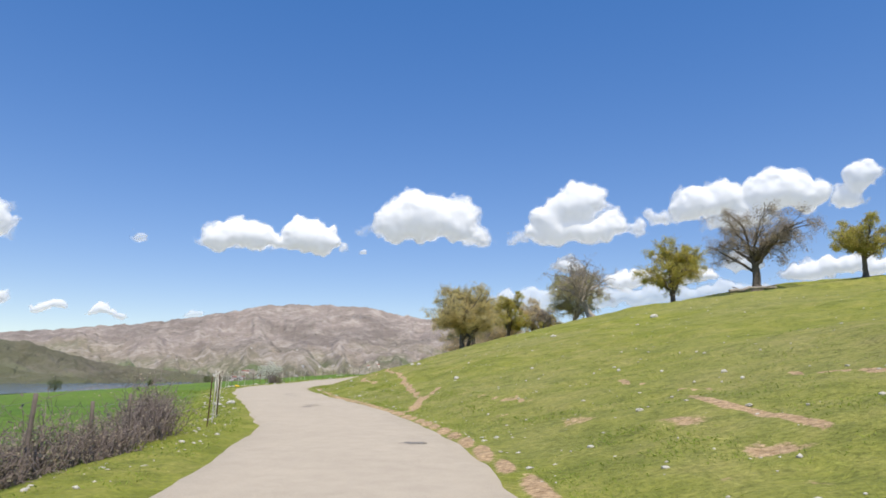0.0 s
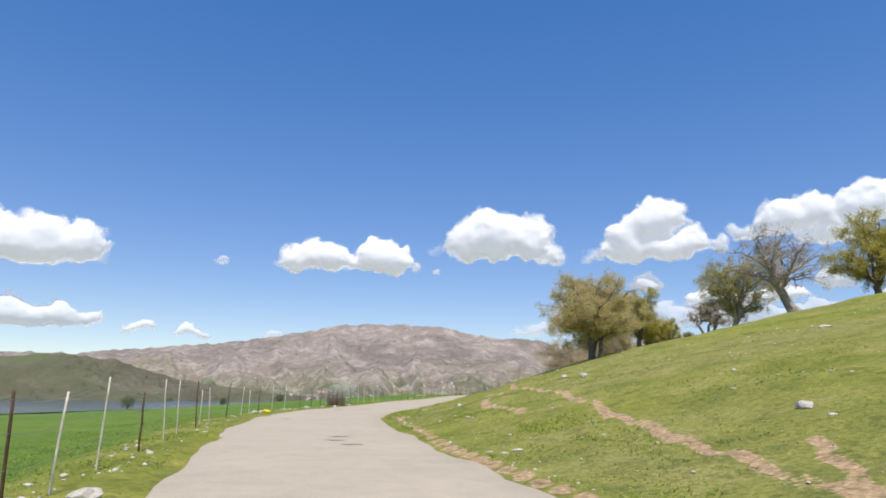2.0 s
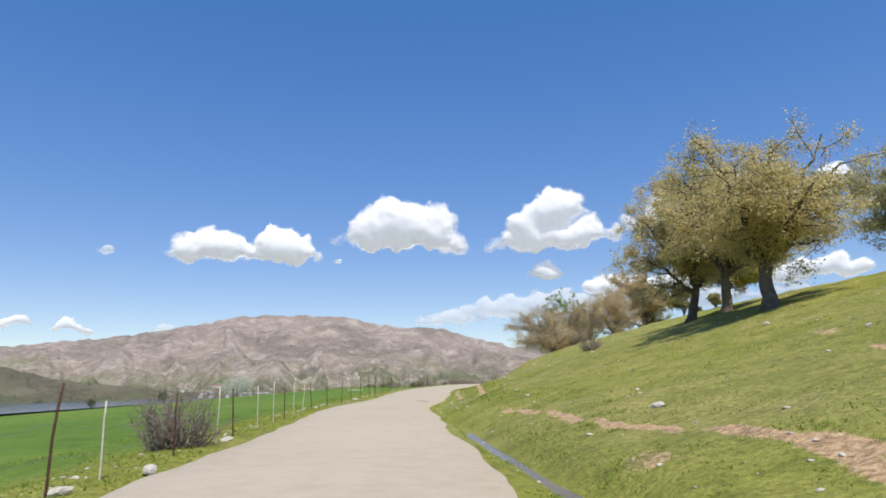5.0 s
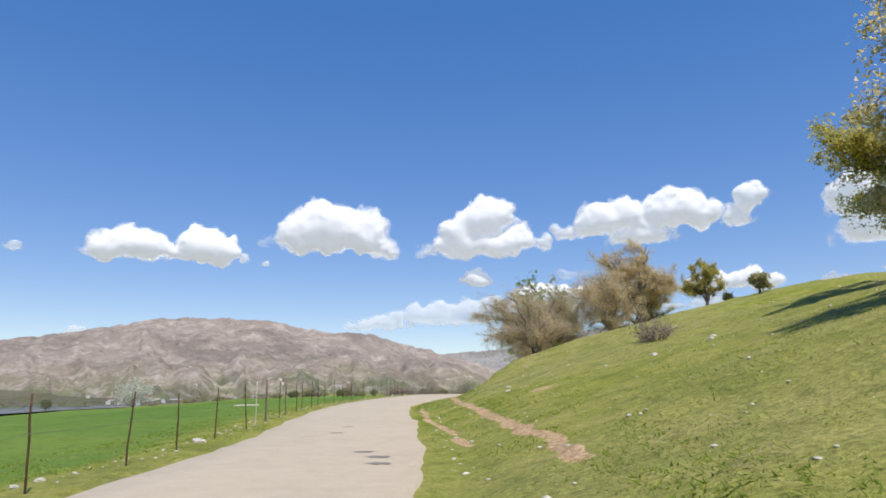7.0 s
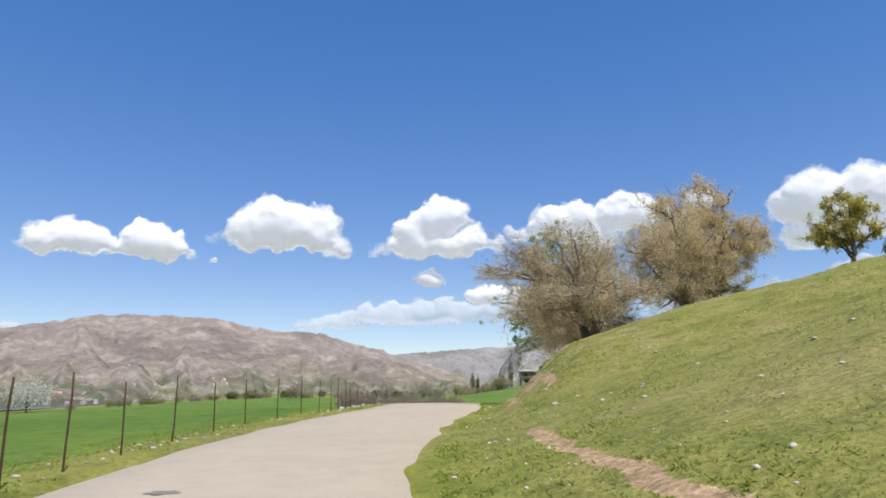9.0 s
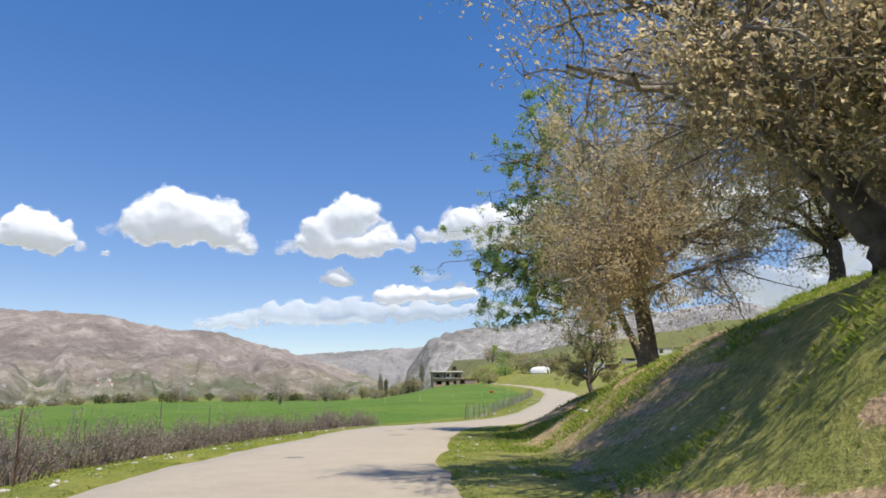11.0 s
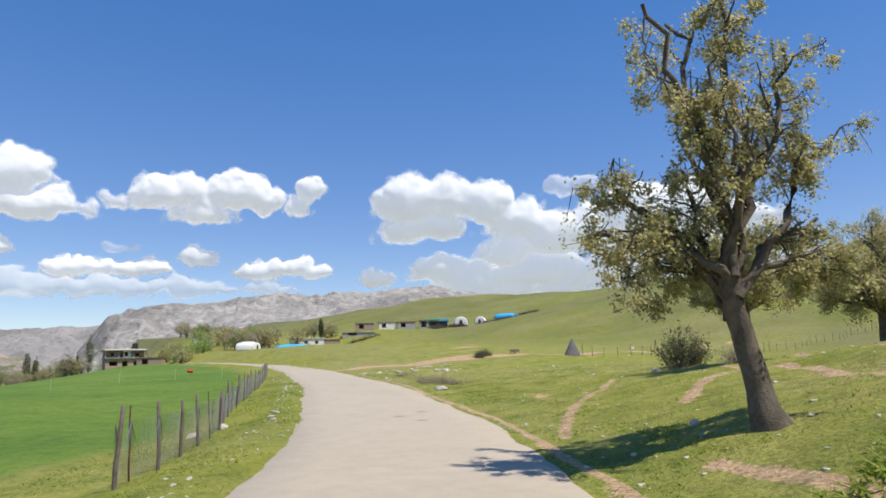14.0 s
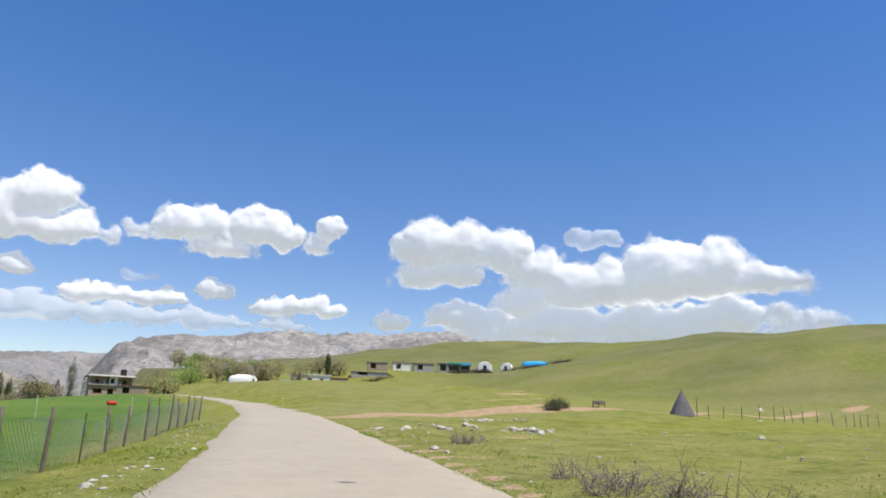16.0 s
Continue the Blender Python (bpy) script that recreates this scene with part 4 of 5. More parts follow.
def far_trees():
    g = np.random.default_rng(5)
    t = far_tree
    t(-183, 323, 1, 7.5, 6.5, DARK, "round dark tree standing alone in the green field")
    t(-150, 352, 2, 5.0, 4.0, DARK, "small dark tree in the field before the lake")
    t(-128, 372, 3, 5.5, 5.0, DARK, "small round dark tree near the lake")
    t(-81, 319, 4, 9.0, 12.0, BLOSSOM, "white blossoming fruit tree in the green field", leaves=1600, low=0.15)
    t(22.7, 374, 5, 8.0, 7.0, GREY, "round brownish tree in the green field", leaves=1300, low=0.12)
    t(48.0, 430, 6, 8.0, 9.0, GREY, "round dark brown tree at the field's edge", low=0.1)
    t(-10.0, 480, 7, 8.0, 9.0, GREY, "round dark brown tree at the far field's edge", low=0.1)
    for k in range(46):
        u = k / 45
        x, y = -115 + 205 * u + g.normal(0, 5), 500 - 20 * u + g.normal(0, 9)
        tagged(t(x, y, 20 + k, g.uniform(2.5, 5.5), g.uniform(5, 9), [GREY, LEAFING, DARK, LEAFING][k % 4], "brownish scrub tree along the field's far edge", leaves=500, low=0.03), group="scrub along the far field edge")
    # round the village
    for k, (x, y, h) in enumerate([(119.7, 520, 17), (93, 512, 14), (97, 515, 11), (116, 524, 9), (176, 420, 9)]):
        t(x, y, 80 + k, h, h * 0.16 + 0.8, DARK, "slim dark poplar beside the village houses", name="poplar_tree", leaves=2400, low=0.04)
    for k in range(84):
        x, y = g.uniform(85, 190), g.uniform(405, 560)
        if abs(x - 28 - 0.342 * (y - 207)) < 15 and y < 535:  # the house stands clear
            x += 30
        tagged(t(x, y, 90 + k, g.uniform(4.5, 8.5), g.uniform(5, 9), [SAGE, LEAFING, GREEN, LEAFING, GREY][k % 5], "leafing village tree between the houses", leaves=520, low=0.1), group="village trees")


far_trees()

# ---- fences ----
RUST = plain("rusty_iron", (0.11, 0.06, 0.04), 0.8, 0.4, 8.0, 0.4)
WHITE_PAINT = plain("flaking_white_paint", (0.56, 0.52, 0.44), 0.7, 0.3, 7.0)
GREY_WOOD = plain("weathered_grey_wood", (0.16, 0.13, 0.11), 0.95, 0.35, 5.0)
WIRE = plain("wire", (0.25, 0.25, 0.25), 0.5, 0.2, 3.0, 0.7, bumpy=0)
g6 = np.random.default_rng(6)


def pole(height, radius, taper=0.85, bend=0.03, seed=0):
    g = np.random.default_rng(seed)
    p = bent(g, np.array([0, 0, -0.35]), np.array([g.normal(0, bend), g.normal(0, bend), height]), 0, bend, 6)
    P, F = tube(p, np.linspace(radius, radius * taper, 6), 7)
    top = P[-7:].mean(0) + np.array([0, 0, radius * 0.4])
    P = np.vstack([P, top])
    n = len(P) - 1
    caps = np.array([[n - 7 + j, n - 7 + (j + 1) % 7, n, n] for j in range(7)])
    return P, F, caps


def post_mesh(name, height, radius, mat, seed):
    P, F, caps = pole(height, radius, seed=seed)
    bm = bmesh.new()
    vs = [bm.verts.new(p) for p in P]
    for f in F:
        bm.faces.new([vs[i] for i in f]).smooth = True
    for c in caps:
        bm.faces.new([vs[c[0]], vs[c[1]], vs[c[2]]])
    me = bpy.data.meshes.new(name)
    bm.to_mesh(me)
    bm.free()
    me.materials.append(mat)
    return me


def fence(name, spots, heights, kinds, strands, label, netting=False, sag=0.03):
    """Posts along a line with wires, and netting if there is any. spots: x, y."""
    thing = new(name)
    tops = []
    for k, ((x, y), h, kind) in enumerate(zip(spots, heights, kinds)):
        me = post_mesh("post", h, {"iron": 0.02, "white": 0.017, "wood": 0.045}[kind], {"iron": RUST, "white": WHITE_PAINT, "wood": GREY_WOOD}[kind], k + 3)
        ob = part("post", me, None, thing, {"iron": "thin rusty iron post", "white": "post with flaking white paint", "wood": "rough grey wooden post"}[kind])
        z = float(land(x, y))
        tilt = g6.normal(0, 0.022, 2)
        ob.matrix_basis = pose(x, y, z, math.degrees(tilt[0]), math.degrees(tilt[1]), g6.uniform(0, 360))
        tops.append((x, y, z, h, tilt))
    for f in strands:
        bits = []
        for a, b in zip(tops[:-1], tops[1:]):
            A = np.array([a[0] + a[4][1] * f * a[3], a[1] - a[4][0] * f * a[3], a[2] + f * a[3]])
            B = np.array([b[0] + b[4][1] * f * b[3], b[1] - b[4][0] * f * b[3], b[2] + f * b[3]])
            u = np.linspace(0, 1, 5)[:, None]
            line = A + (B - A) * u
            line[:, 2] -= sag * np.sin(np.pi * u[:, 0])
            bits.append(tube(line, np.full(5, 0.0028), 3))
        part("wire", mesh_of("wire", *joined(bits), WIRE), None, thing)
    if netting:
        V, F, o = [], [], 0
        for a, b in zip(tops[:-1], tops[1:]):
            L = math.hypot(b[0] - a[0], b[1] - a[1])
            n = int(L / 0.14)
            for k in range(n):
                for sgn in (1, -1):
                    u0, u1 = k / n, min(1, max(0, (k + sgn * 6) / n))
                    p, q = [np.array([a[0] + (b[0] - a[0]) * u, a[1] + (b[1] - a[1]) * u, a[2] + (b[2] - a[2]) * u + f * a[3]]) for u, f in ((u0, 0.06), (u1, 0.8))]
                    P, f4 = tube(np.array([p, q]), np.full(2, 0.0036), 3)
                    V.append(P)
                    F.append(f4 + o)
                    o += len(P)
        part("netting", mesh_of("netting", np.vstack(V), np.vstack(F), WIRE), None, thing, "slack diamond wire netting")
    return tagged(thing, label, "fence")


def fences():
    s = np.r_[21.0, 22.5, 24.4, 25.6, 27.4, 29.8, 32.0, 33.4, 35.8, 38.7, 41.2, 43.6, 46.2, 47.8, 49.6, 52.9, 55.2, 57.0, 59.2, 61.6, 63.8, 66.4, 68.6, 70.9, 72.5, 75.7, 78.4, 80.4, 82.8, 85.6, 88.2, 90.8, 93.5]
    kinds = [["iron", "white", "white", "iron", "white", "white"][k % 6] if k < 22 or k > 25 else "white" if k == 24 else "iron" for k in range(len(s))]
    fence("field_fence", [road_at(v, -3.65 + 0.45 * float(smooth(58, 70, v)) - 0.15 * g6.random()) for v in s], g6.uniform(1.1, 1.45, len(s)), kinds, (0.35, 0.65, 0.93), "wire fence on thin white and rusty posts")
    s = np.r_[96.5, 100, 103.4, 106.4, 109.8, 113.3, 115.1, 117.6, 119.9, 121.9, 124.6, 126.6, 128.6, 130.2, 132.4, 135, 138, 141, 144, 147, 150, 153, 156, 158.6, 161.2, 163.6]
    kinds = ["white" if k == 6 else "wood" if k == 7 else "iron" for k in range(len(s))]
    fence("roadside_fence", [road_at(v, -float(np.interp(v, [96, 130, 145, 163], [3.3, 3.2, 4.2, 5.2])) - 0.2 * g6.random()) for v in s], g6.uniform(1.35, 1.65, len(s)), kinds, (0.3, 0.6, 0.92), "sagging wire fence on rusty iron posts")
    fence("hedge_fence", [(-6.2, 195.9), (-2.9, 204.2)], [1.7, 1.5], ["wood", "wood"], (0.5, 0.9), "two thick old wooden posts with wire above the bushes")
    s = np.arange(4.0, 19.0, 2.6)
    fence("thorn_fence", [road_at(v, -5.0) for v in s], g6.uniform(1.2, 1.5, len(s)), ["wood"] * len(s), (0.5, 0.9), "old wire fence on wooden posts among thorn bushes")
    s = np.r_[209.6, 210.6, np.arange(212.4, 268, 2.3)]
    fence("netting_fence", [road_at(v, -float(np.interp(v, [209, 225, 240, 256, 270], [5.1, 5.8, 6.1, 5.1, 4.5])) - 0.15 * g6.random()) for v in s], g6.uniform(1.2, 1.5, len(s)), ["iron" if k % 4 == 1 else "wood" for k in range(len(s))], (0.08, 0.82), "netting fence on close-set wooden posts", netting=True)
    far = [(0 + 5.4 * k, 268 - 1.2 * k + 3 * math.sin(k * 0.7)) for k in range(12)]
    fence("paddock_fence", far, [1.2] * 12, ["white"] * 12, (0.5, 0.9), "thin pale fence across the green field")
    far = [(-42 + 6 * k, 244 + 2.0 * k) for k in range(8)]
    fence("paddock_fence", far, [1.2] * 8, ["white"] * 8, (0.5, 0.9), "thin pale fence across the green field")
    mead = [(100 + 2.5 * k, 245.2 - 0.5 * k + 0.5 * math.sin(k)) for k in range(38)]
    fence("meadow_fence", mead, g6.uniform(1.3, 2.0, 38), ["wood"] * 38, (0.4, 0.85), "rough pole fence across the meadow")


fences()

# ---- stones, and other things on the grass ----
STONE = plain("pale_limestone", (0.50, 0.47, 0.41), 0.9, 0.25, 3.0, bumpy=0.03)
YELLOW = plain("yellow_plastic", (0.75, 0.50, 0.03), 0.4, 0.15, 4.0)


def stone_mesh(name, seed):
    g = np.random.default_rng(seed)
    bm = bmesh.new()
    bmesh.ops.create_icosphere(bm, subdivisions=2, radius=1)
    sc = g.uniform(0.6, 1.1, 3) * np.array([1.15, 0.9, 0.62])
    o = Vector(g.uniform(-50, 50, 3))
    for v in bm.verts:
        k = 1 + 0.38 * noise.noise(v.co * 1.3 + o) + 0.15 * noise.noise(v.co * 3.1 + o)
        v.co = Vector((v.co.x * sc[0] * k, v.co.y * sc[1] * k, max(-0.3, v.co.z * sc[2] * k)))
    me = bpy.data.meshes.new(name)
    bm.to_mesh(me)
    bm.free()
    me.materials.append(STONE)
    return me


STONES = [stone_mesh("stone", 40 + k) for k in range(8)]


def stone(x, y, size, k, label="pale limestone half sunk in the grass", group="stones on the hillside"):
    ob = new("stone", STONES[k % 8])
    ob.matrix_basis = pose(x, y, float(land(x, y)) + size * 0.12, g6.uniform(-15, 15), g6.uniform(-15, 15), g6.uniform(0, 360)) @ Matrix.Diagonal((size, size, size, 1))
    return tagged(ob, label, "stone", group)


def stones():
    k = 0
    for x, y, r in [(17.9, 56.5, 0.32), (9.1, 55.1, 0.24), (0.8, 37.1, 0.18), (-4.6, 38.3, 0.13), (-9.9, 30.2, 0.17), (-9.6, 31.2, 0.2), (-7.2, 54.6, 0.2), (-17.8, 69.2, 0.16), (-17.5, 71.4, 0.14),
                    (-17.9, 77.2, 0.17), (-8.2, 74.3, 0.14), (-17.5, 107.1, 0.24), (-0.1, 110.5, 0.2), (-1.2, 112.9, 0.18), (-5.6, 119.8, 0.14), (4.8, 150.5, 0.15), (24.9, 211.4, 0.22),
                    (23.4, 210.4, 0.2), (39.6, 215.3, 0.32), (60.9, 235.7, 0.3), (-1.8, 52.5, 0.28), (-2.4, 55.0, 0.22), (107.8, 242, 0.4)]:
        stone(x, y, r, k)
        k += 1
    g = np.random.default_rng(9)
    for _ in range(150):
        s, d = g.uniform(6, 175), 4.5 + 34 * g.random() ** 1.3
        x, y = road_at(s, d)
        stone(x, y, 0.04 + 0.09 * g.random() ** 3, k)
        k += 1
    for _ in range(46):
        s = g.choice([g.uniform(23, 33), g.uniform(48, 76), g.uniform(98, 122), g.uniform(150, 160), g.uniform(206, 246)])
        x, y = road_at(s, -3.7 - 0.45 * g.random())
        stone(x, y, 0.06 + 0.13 * g.random() ** 2, k, "pale stone in the verge beside the road", "stones along the verge")
        k += 1
    for cx, cy in ((60.5, 236.0), (66.0, 243.5), (57.5, 239.5)):
        for _ in range(24):
            stone(cx + g.normal(0, 1.3), cy + g.normal(0, 0.8), 0.06 + 0.2 * g.random() ** 2, k, "pale rubble stone in a heap by the track", "rubble in the meadow")
            k += 1
    for _ in range(70):
        s, d = g.uniform(205, 268), 3.8 + 18 * g.random()
        x, y = road_at(s, d)
        stone(x, y, 0.05 + 0.14 * g.random() ** 3, k, "pale stone in the meadow grass", "stones in the meadow")
        k += 1


stones()


def small_stones():
    """Pebbles and crumbs of limestone, too many to count."""
    g = np.random.default_rng(19)
    base = bmesh.new()
    bmesh.ops.create_icosphere(base, subdivisions=1, radius=1)
    base.verts.ensure_lookup_table()
    tv = np.array([v.co for v in base.verts])
    tf = np.array([[v.index for v in f.verts] for f in base.faces])
    base.free()
    n = 5000
    s = g.uniform(2, 262, n)
    side = g.random(n) < 0.8
    d = np.where(side, 3.1 + 42 * g.random(n) ** 1.7, -3.1 - 1.3 * g.random(n))
    x, y = road_at(s, d)
    z = land(x, y)
    r = 0.018 + 0.05 * g.random(n) ** 3
    sc = g.uniform(0.6, 1.3, (n, 1, 3)) * r[:, None, None] * np.array([1.2, 1.0, 0.6])
    V = tv[None] * sc * (1 + 0.25 * g.normal(0, 1, (n, len(tv), 1))) + np.stack([x, y, z + r * 0.15], -1)[:, None]
    F = tf[None] + (np.arange(n) * len(tv))[:, None, None]
    tagged(new("pebbles", mesh_of("pebbles", V.reshape(-1, 3), F.reshape(-1, 3), STONE, smooth=False)), "pale pebbles and stone crumbs scattered in the grass", "pebbles", kind="stuff")


small_stones()

# ---- the village ----
CONCRETE = plain("raw_concrete", (0.36, 0.34, 0.31), 0.9, 0.2, 1.5)
WHITEWASH = plain("whitewashed_wall", (0.72, 0.69, 0.62), 0.9, 0.12, 1.0)
BRICK = plain("brown_block_wall", (0.36, 0.27, 0.21), 0.9, 0.2, 2.0)
# near-black: painted shade of window and tent insides, and the tank's own colour
INSIDE_SHADE_AND_TANK = plain("inside_shade_and_tank_black", (0.03, 0.028, 0.025), 0.9, 0.2, 2.0, bumpy=0)
RED_ROOF = plain("rusty_red_roof", (0.30, 0.09, 0.06), 0.7, 0.25, 1.5)
BLUE_TARP = plain("blue_tarpaulin", (0.05, 0.42, 0.75), 0.45, 0.15, 1.0)
GREEN_ROOF = plain("turquoise_sheet_roof", (0.03, 0.45, 0.33), 0.5, 0.15, 1.0)
CANVAS = plain("white_canvas", (0.80, 0.79, 0.75), 0.8, 0.06, 1.0)
DARK_CANVAS = plain("grey_netting_canvas", (0.13, 0.12, 0.125), 0.9, 0.25, 2.0)
THATCH = plain("brushwood", (0.12, 0.095, 0.075), 0.95, 0.35, 3.0, bumpy=0.06)


def box(bm, x0, x1, y0, y1, z0, z1, soft=0.03):
    r = bmesh.ops.create_cube(bm, size=1, matrix=Matrix.Translation(((x0 + x1) / 2, (y0 + y1) / 2, (z0 + z1) / 2)) @ Matrix.Diagonal((x1 - x0, y1 - y0, z1 - z0, 1)))
    if soft:
        bmesh.ops.bevel(bm, geom=list({e for v in r["verts"] for e in v.link_edges}), offset=soft, segments=1, affect="EDGES")


def boxed(name, parent, mat, *boxes, label=""):
    bm = bmesh.new()
    for b in boxes:
        box(bm, *b)
    return part(name, bm, mat, parent, label)


def thing_at(name, x, y, turn, label, category, group="", dz=0.0):
    ob = new(name)
    ob.matrix_basis = pose(x, y, float(land(x, y)) + dz, 0, 0, turn)
    return tagged(ob, label, category, group)


def walled(thing, w, d, h, mat, holes, thick=0.3):
    """Four walls with openings in the front one (at -y): holes of x0, x1, z0, z1."""
    xs = sorted({-w / 2, w / 2, *[v for a in holes for v in a[:2]]})
    for a, b in zip(xs[:-1], xs[1:]):
        mine = [q for q in holes if q[0] <= a + 1e-6 and q[1] >= b - 1e-6]
        z = -1.0
        for q in sorted(mine, key=lambda q: q[2]):
            if q[2] > z:
                boxed("wall", thing, mat, (a, b, -d / 2, -d / 2 + thick, z, q[2]))
            z = q[3]
        boxed("wall", thing, mat, (a, b, -d / 2, -d / 2 + thick, z, h))
    boxed("wall", thing, mat, (-w / 2, w / 2, d / 2 - thick, d / 2, -1, h))
    boxed("wall", thing, mat, (-w / 2, -w / 2 + thick, -d / 2 + thick, d / 2 - thick, -1, h))
    boxed("wall", thing, mat, (w / 2 - thick, w / 2, -d / 2 + thick, d / 2 - thick, -1, h))


def village():
    # the unfinished two-storey house
    h = thing_at("concrete_house", 137, 526, -12, "unfinished two-storey concrete house with a wide flat roof", "house")
    walled(h, 17, 11, 4.0, BRICK, [(-6.8, -3.4, 0.6, 2.6), (-1.2, 1.0, 0.0, 2.6), (3.6, 6.6, 0.6, 2.6)])
    boxed("floor_slab", h, CONCRETE, (-9, 9, -6.5, 6, 4.0, 4.35))
    up = [(-8.6, -1.6, -3.5, 5.5), (-1.0, 2.4, -5.6, 5.5)]
    for a, b, c, e in up:
        boxed("upper_wall", h, WHITEWASH if a > -2 else BRICK, (a, b, c, e, 4.35, 7.6))
    boxed("upper_wall", h, BRICK, (2.6, 8.4, -3.2, 5.5, 4.35, 7.6))
    for x, a, b in ((0.2, 5.0, 6.9), (-5.5, 5.2, 6.4), (5.4, 5.2, 6.4)):
        y0 = -5.66 if x == 0.2 else -3.56
        win = boxed("window", h, CONCRETE, (x - 0.8, x - 0.7, y0 - 0.03, y0 + 0.3, a, b), (x + 0.7, x + 0.8, y0 - 0.03, y0 + 0.3, a, b), (x - 0.8, x + 0.8, y0 - 0.03, y0 + 0.3, b, b + 0.1), (x - 0.8, x + 0.8, y0 - 0.06, y0 + 0.3, a - 0.1, a))
        # solid dark block on the wall, its colour standing for the room's shade
        boxed("pane", win, INSIDE_SHADE_AND_TANK, (x - 0.7, x + 0.7, y0, y0 + 0.3, a, b), label="near-black panel painted as the shaded inside of an unglazed window")
    for x in (-8.7, -3.0, 3.2, 8.7):
        boxed("pillar", h, CONCRETE, (x - 0.2, x + 0.2, -6.3, -5.9, 4.35, 7.6))
    boxed("roof", h, CONCRETE, (-9.8, 9.8, -7.4, 6.6, 7.6, 7.95))
    boxed("parapet", h, WHITEWASH, (-9.0, 9.0, -6.6, 6.0, 7.95, 8.35))
    boxed("water_tank", h, INSIDE_SHADE_AND_TANK, (3.6, 5.8, -2.0, 0.5, 8.35, 11.2))
    # low white house with a red roofed lean-to
    h = thing_at("low_white_house", 163, 411, -30, "long low whitewashed house with a flat roof", "house")
    walled(h, 13, 6, 2.9, WHITEWASH, [(-4.5, -3.4, 0, 2.0), (-1, 0.3, 0.9, 1.9), (3, 4.2, 0.9, 1.9)])
    boxed("roof", h, WHITEWASH, (-6.9, 6.9, -3.4, 3.4, 2.9, 3.15))
    boxed("lean_to", h, BRICK, (6.6, 12.5, -3, 2.5, -0.6, 2.3), label="brown lean-to of rough blocks")
    boxed("lean_to_roof", h, RED_ROOF, (6.5, 12.9, -3.3, 2.8, 2.3, 2.5), label="rusty red sheet roof")
    # sheds on the knoll
    for k, (x, y, w, m, r) in enumerate([(199, 420, 8, BRICK, CONCRETE), (209, 417, 7, WHITEWASH, RED_ROOF), (218, 414, 8, CONCRETE, RED_ROOF), (186, 408, 13, CONCRETE, CONCRETE), (120, 452, 9, BRICK, RED_ROOF), (150, 470, 8, WHITEWASH, RED_ROOF)]):
        h = thing_at("farm_shed", x, y, -38, "low farm shed of rough blocks with a sheet roof", "shed", "farm sheds")
        walled(h, w, 5, 2.4 if k != 3 else 1.2, m, [(-w * 0.3, -w * 0.05, 0, 1.9 if k != 3 else 1.1)])
        boxed("roof", h, r, (-w / 2 - 0.3, w / 2 + 0.3, -2.8, 2.8, 2.4 if k != 3 else 1.2, 2.55 if k != 3 else 1.3))
    h = thing_at("open_barn", 228.2, 406.6, -44, "open-fronted barn under turquoise and blue sheets", "shed")
    walled(h, 13, 6, 3.0, CONCRETE, [(-5.6, -3.2, 0, 2.5), (-2.2, 2.0, 0, 2.4), (2.6, 6.0, 0, 2.2)])
    boxed("roof", h, GREEN_ROOF, (-2.6, 2.6, -3.5, 3.4, 3.0, 3.45), label="turquoise sheet roof")
    boxed("roof", h, CONCRETE, (-6.8, -2.6, -3.3, 3.3, 3.0, 3.2))
    boxed("roof_cover", h, BLUE_TARP, (2.6, 6.9, -3.6, 3.3, 2.5, 3.3), label="bright blue tarpaulin")

    def tent(x, y, w, h_, turn, mat, label, name="tent"):
        """A rounded canvas tent, its low open front only a flat dark panel on closed canvas."""
        t = thing_at(name, x, y, turn, label, "tent")
        bm = bmesh.new()
        n, m = 14, 9
        rows = []
        for j in range(m):
            v = j / (m - 1) * 2 - 1
            sc = 1 - 0.12 * v * v
            rows.append([bm.verts.new((w / 2 * math.cos(a) * sc, v * w * 0.7, h_ * max(0.0, math.sin(a)) ** 0.7 * sc + 0.05 * math.sin(7 * v + 3 * a))) for a in [math.pi * i / (n - 1) for i in range(n)]])
        for p, q in zip(rows[:-1], rows[1:]):
            for i in range(n - 1):
                bm.faces.new((p[i], p[i + 1], q[i + 1], q[i])).smooth = True
        bm.faces.new(rows[-1][::-1])
        front = [v for v in rows[0]]
        bm.faces.new(front)
        bmesh.ops.recalc_face_normals(bm, faces=bm.faces[:])
        part("canvas", bm, mat, t)
        # dark quad before the canvas, painted as the shade within
        part("opening", mesh_of("opening", [(-0.13 * w, -0.715 * w, 0), (0.13 * w, -0.715 * w, 0), (0.09 * w, -0.715 * w, h_ * 0.55), (-0.09 * w, -0.715 * w, h_ * 0.55)], [(0, 1, 2, 3)], INSIDE_SHADE_AND_TANK), None, t, "flat near-black panel painted as the shade inside an open flap")
        for v in (-0.65, 0.65):
            part("hoop", mesh_of("hoop", *tube(np.array([[w / 2 * 0.96 * math.cos(a), v * w, h_ * 0.96 * math.sin(a) ** 0.7] for a in np.linspace(0.02, math.pi - 0.02, 14)]), np.full(14, 0.05), 5), RUST), None, t)
        return t

    tent(238.9, 399.6, 6.6, 4.0, -46, CANVAS, "white rounded canvas tent on the grassy knoll")
    tent(249.5, 396.5, 5.0, 3.4, -60, CANVAS, "smaller white canvas tent on the knoll")
    tent(261.5, 391.0, 7.0, 2.2, 20, BLUE_TARP, "low shelter under a blue tarpaulin", "tarp_shelter")
    tent(142.9, 388.9, 8.0, 2.6, 40, BLUE_TARP, "hay stack covered by a light blue tarpaulin", "covered_stack")
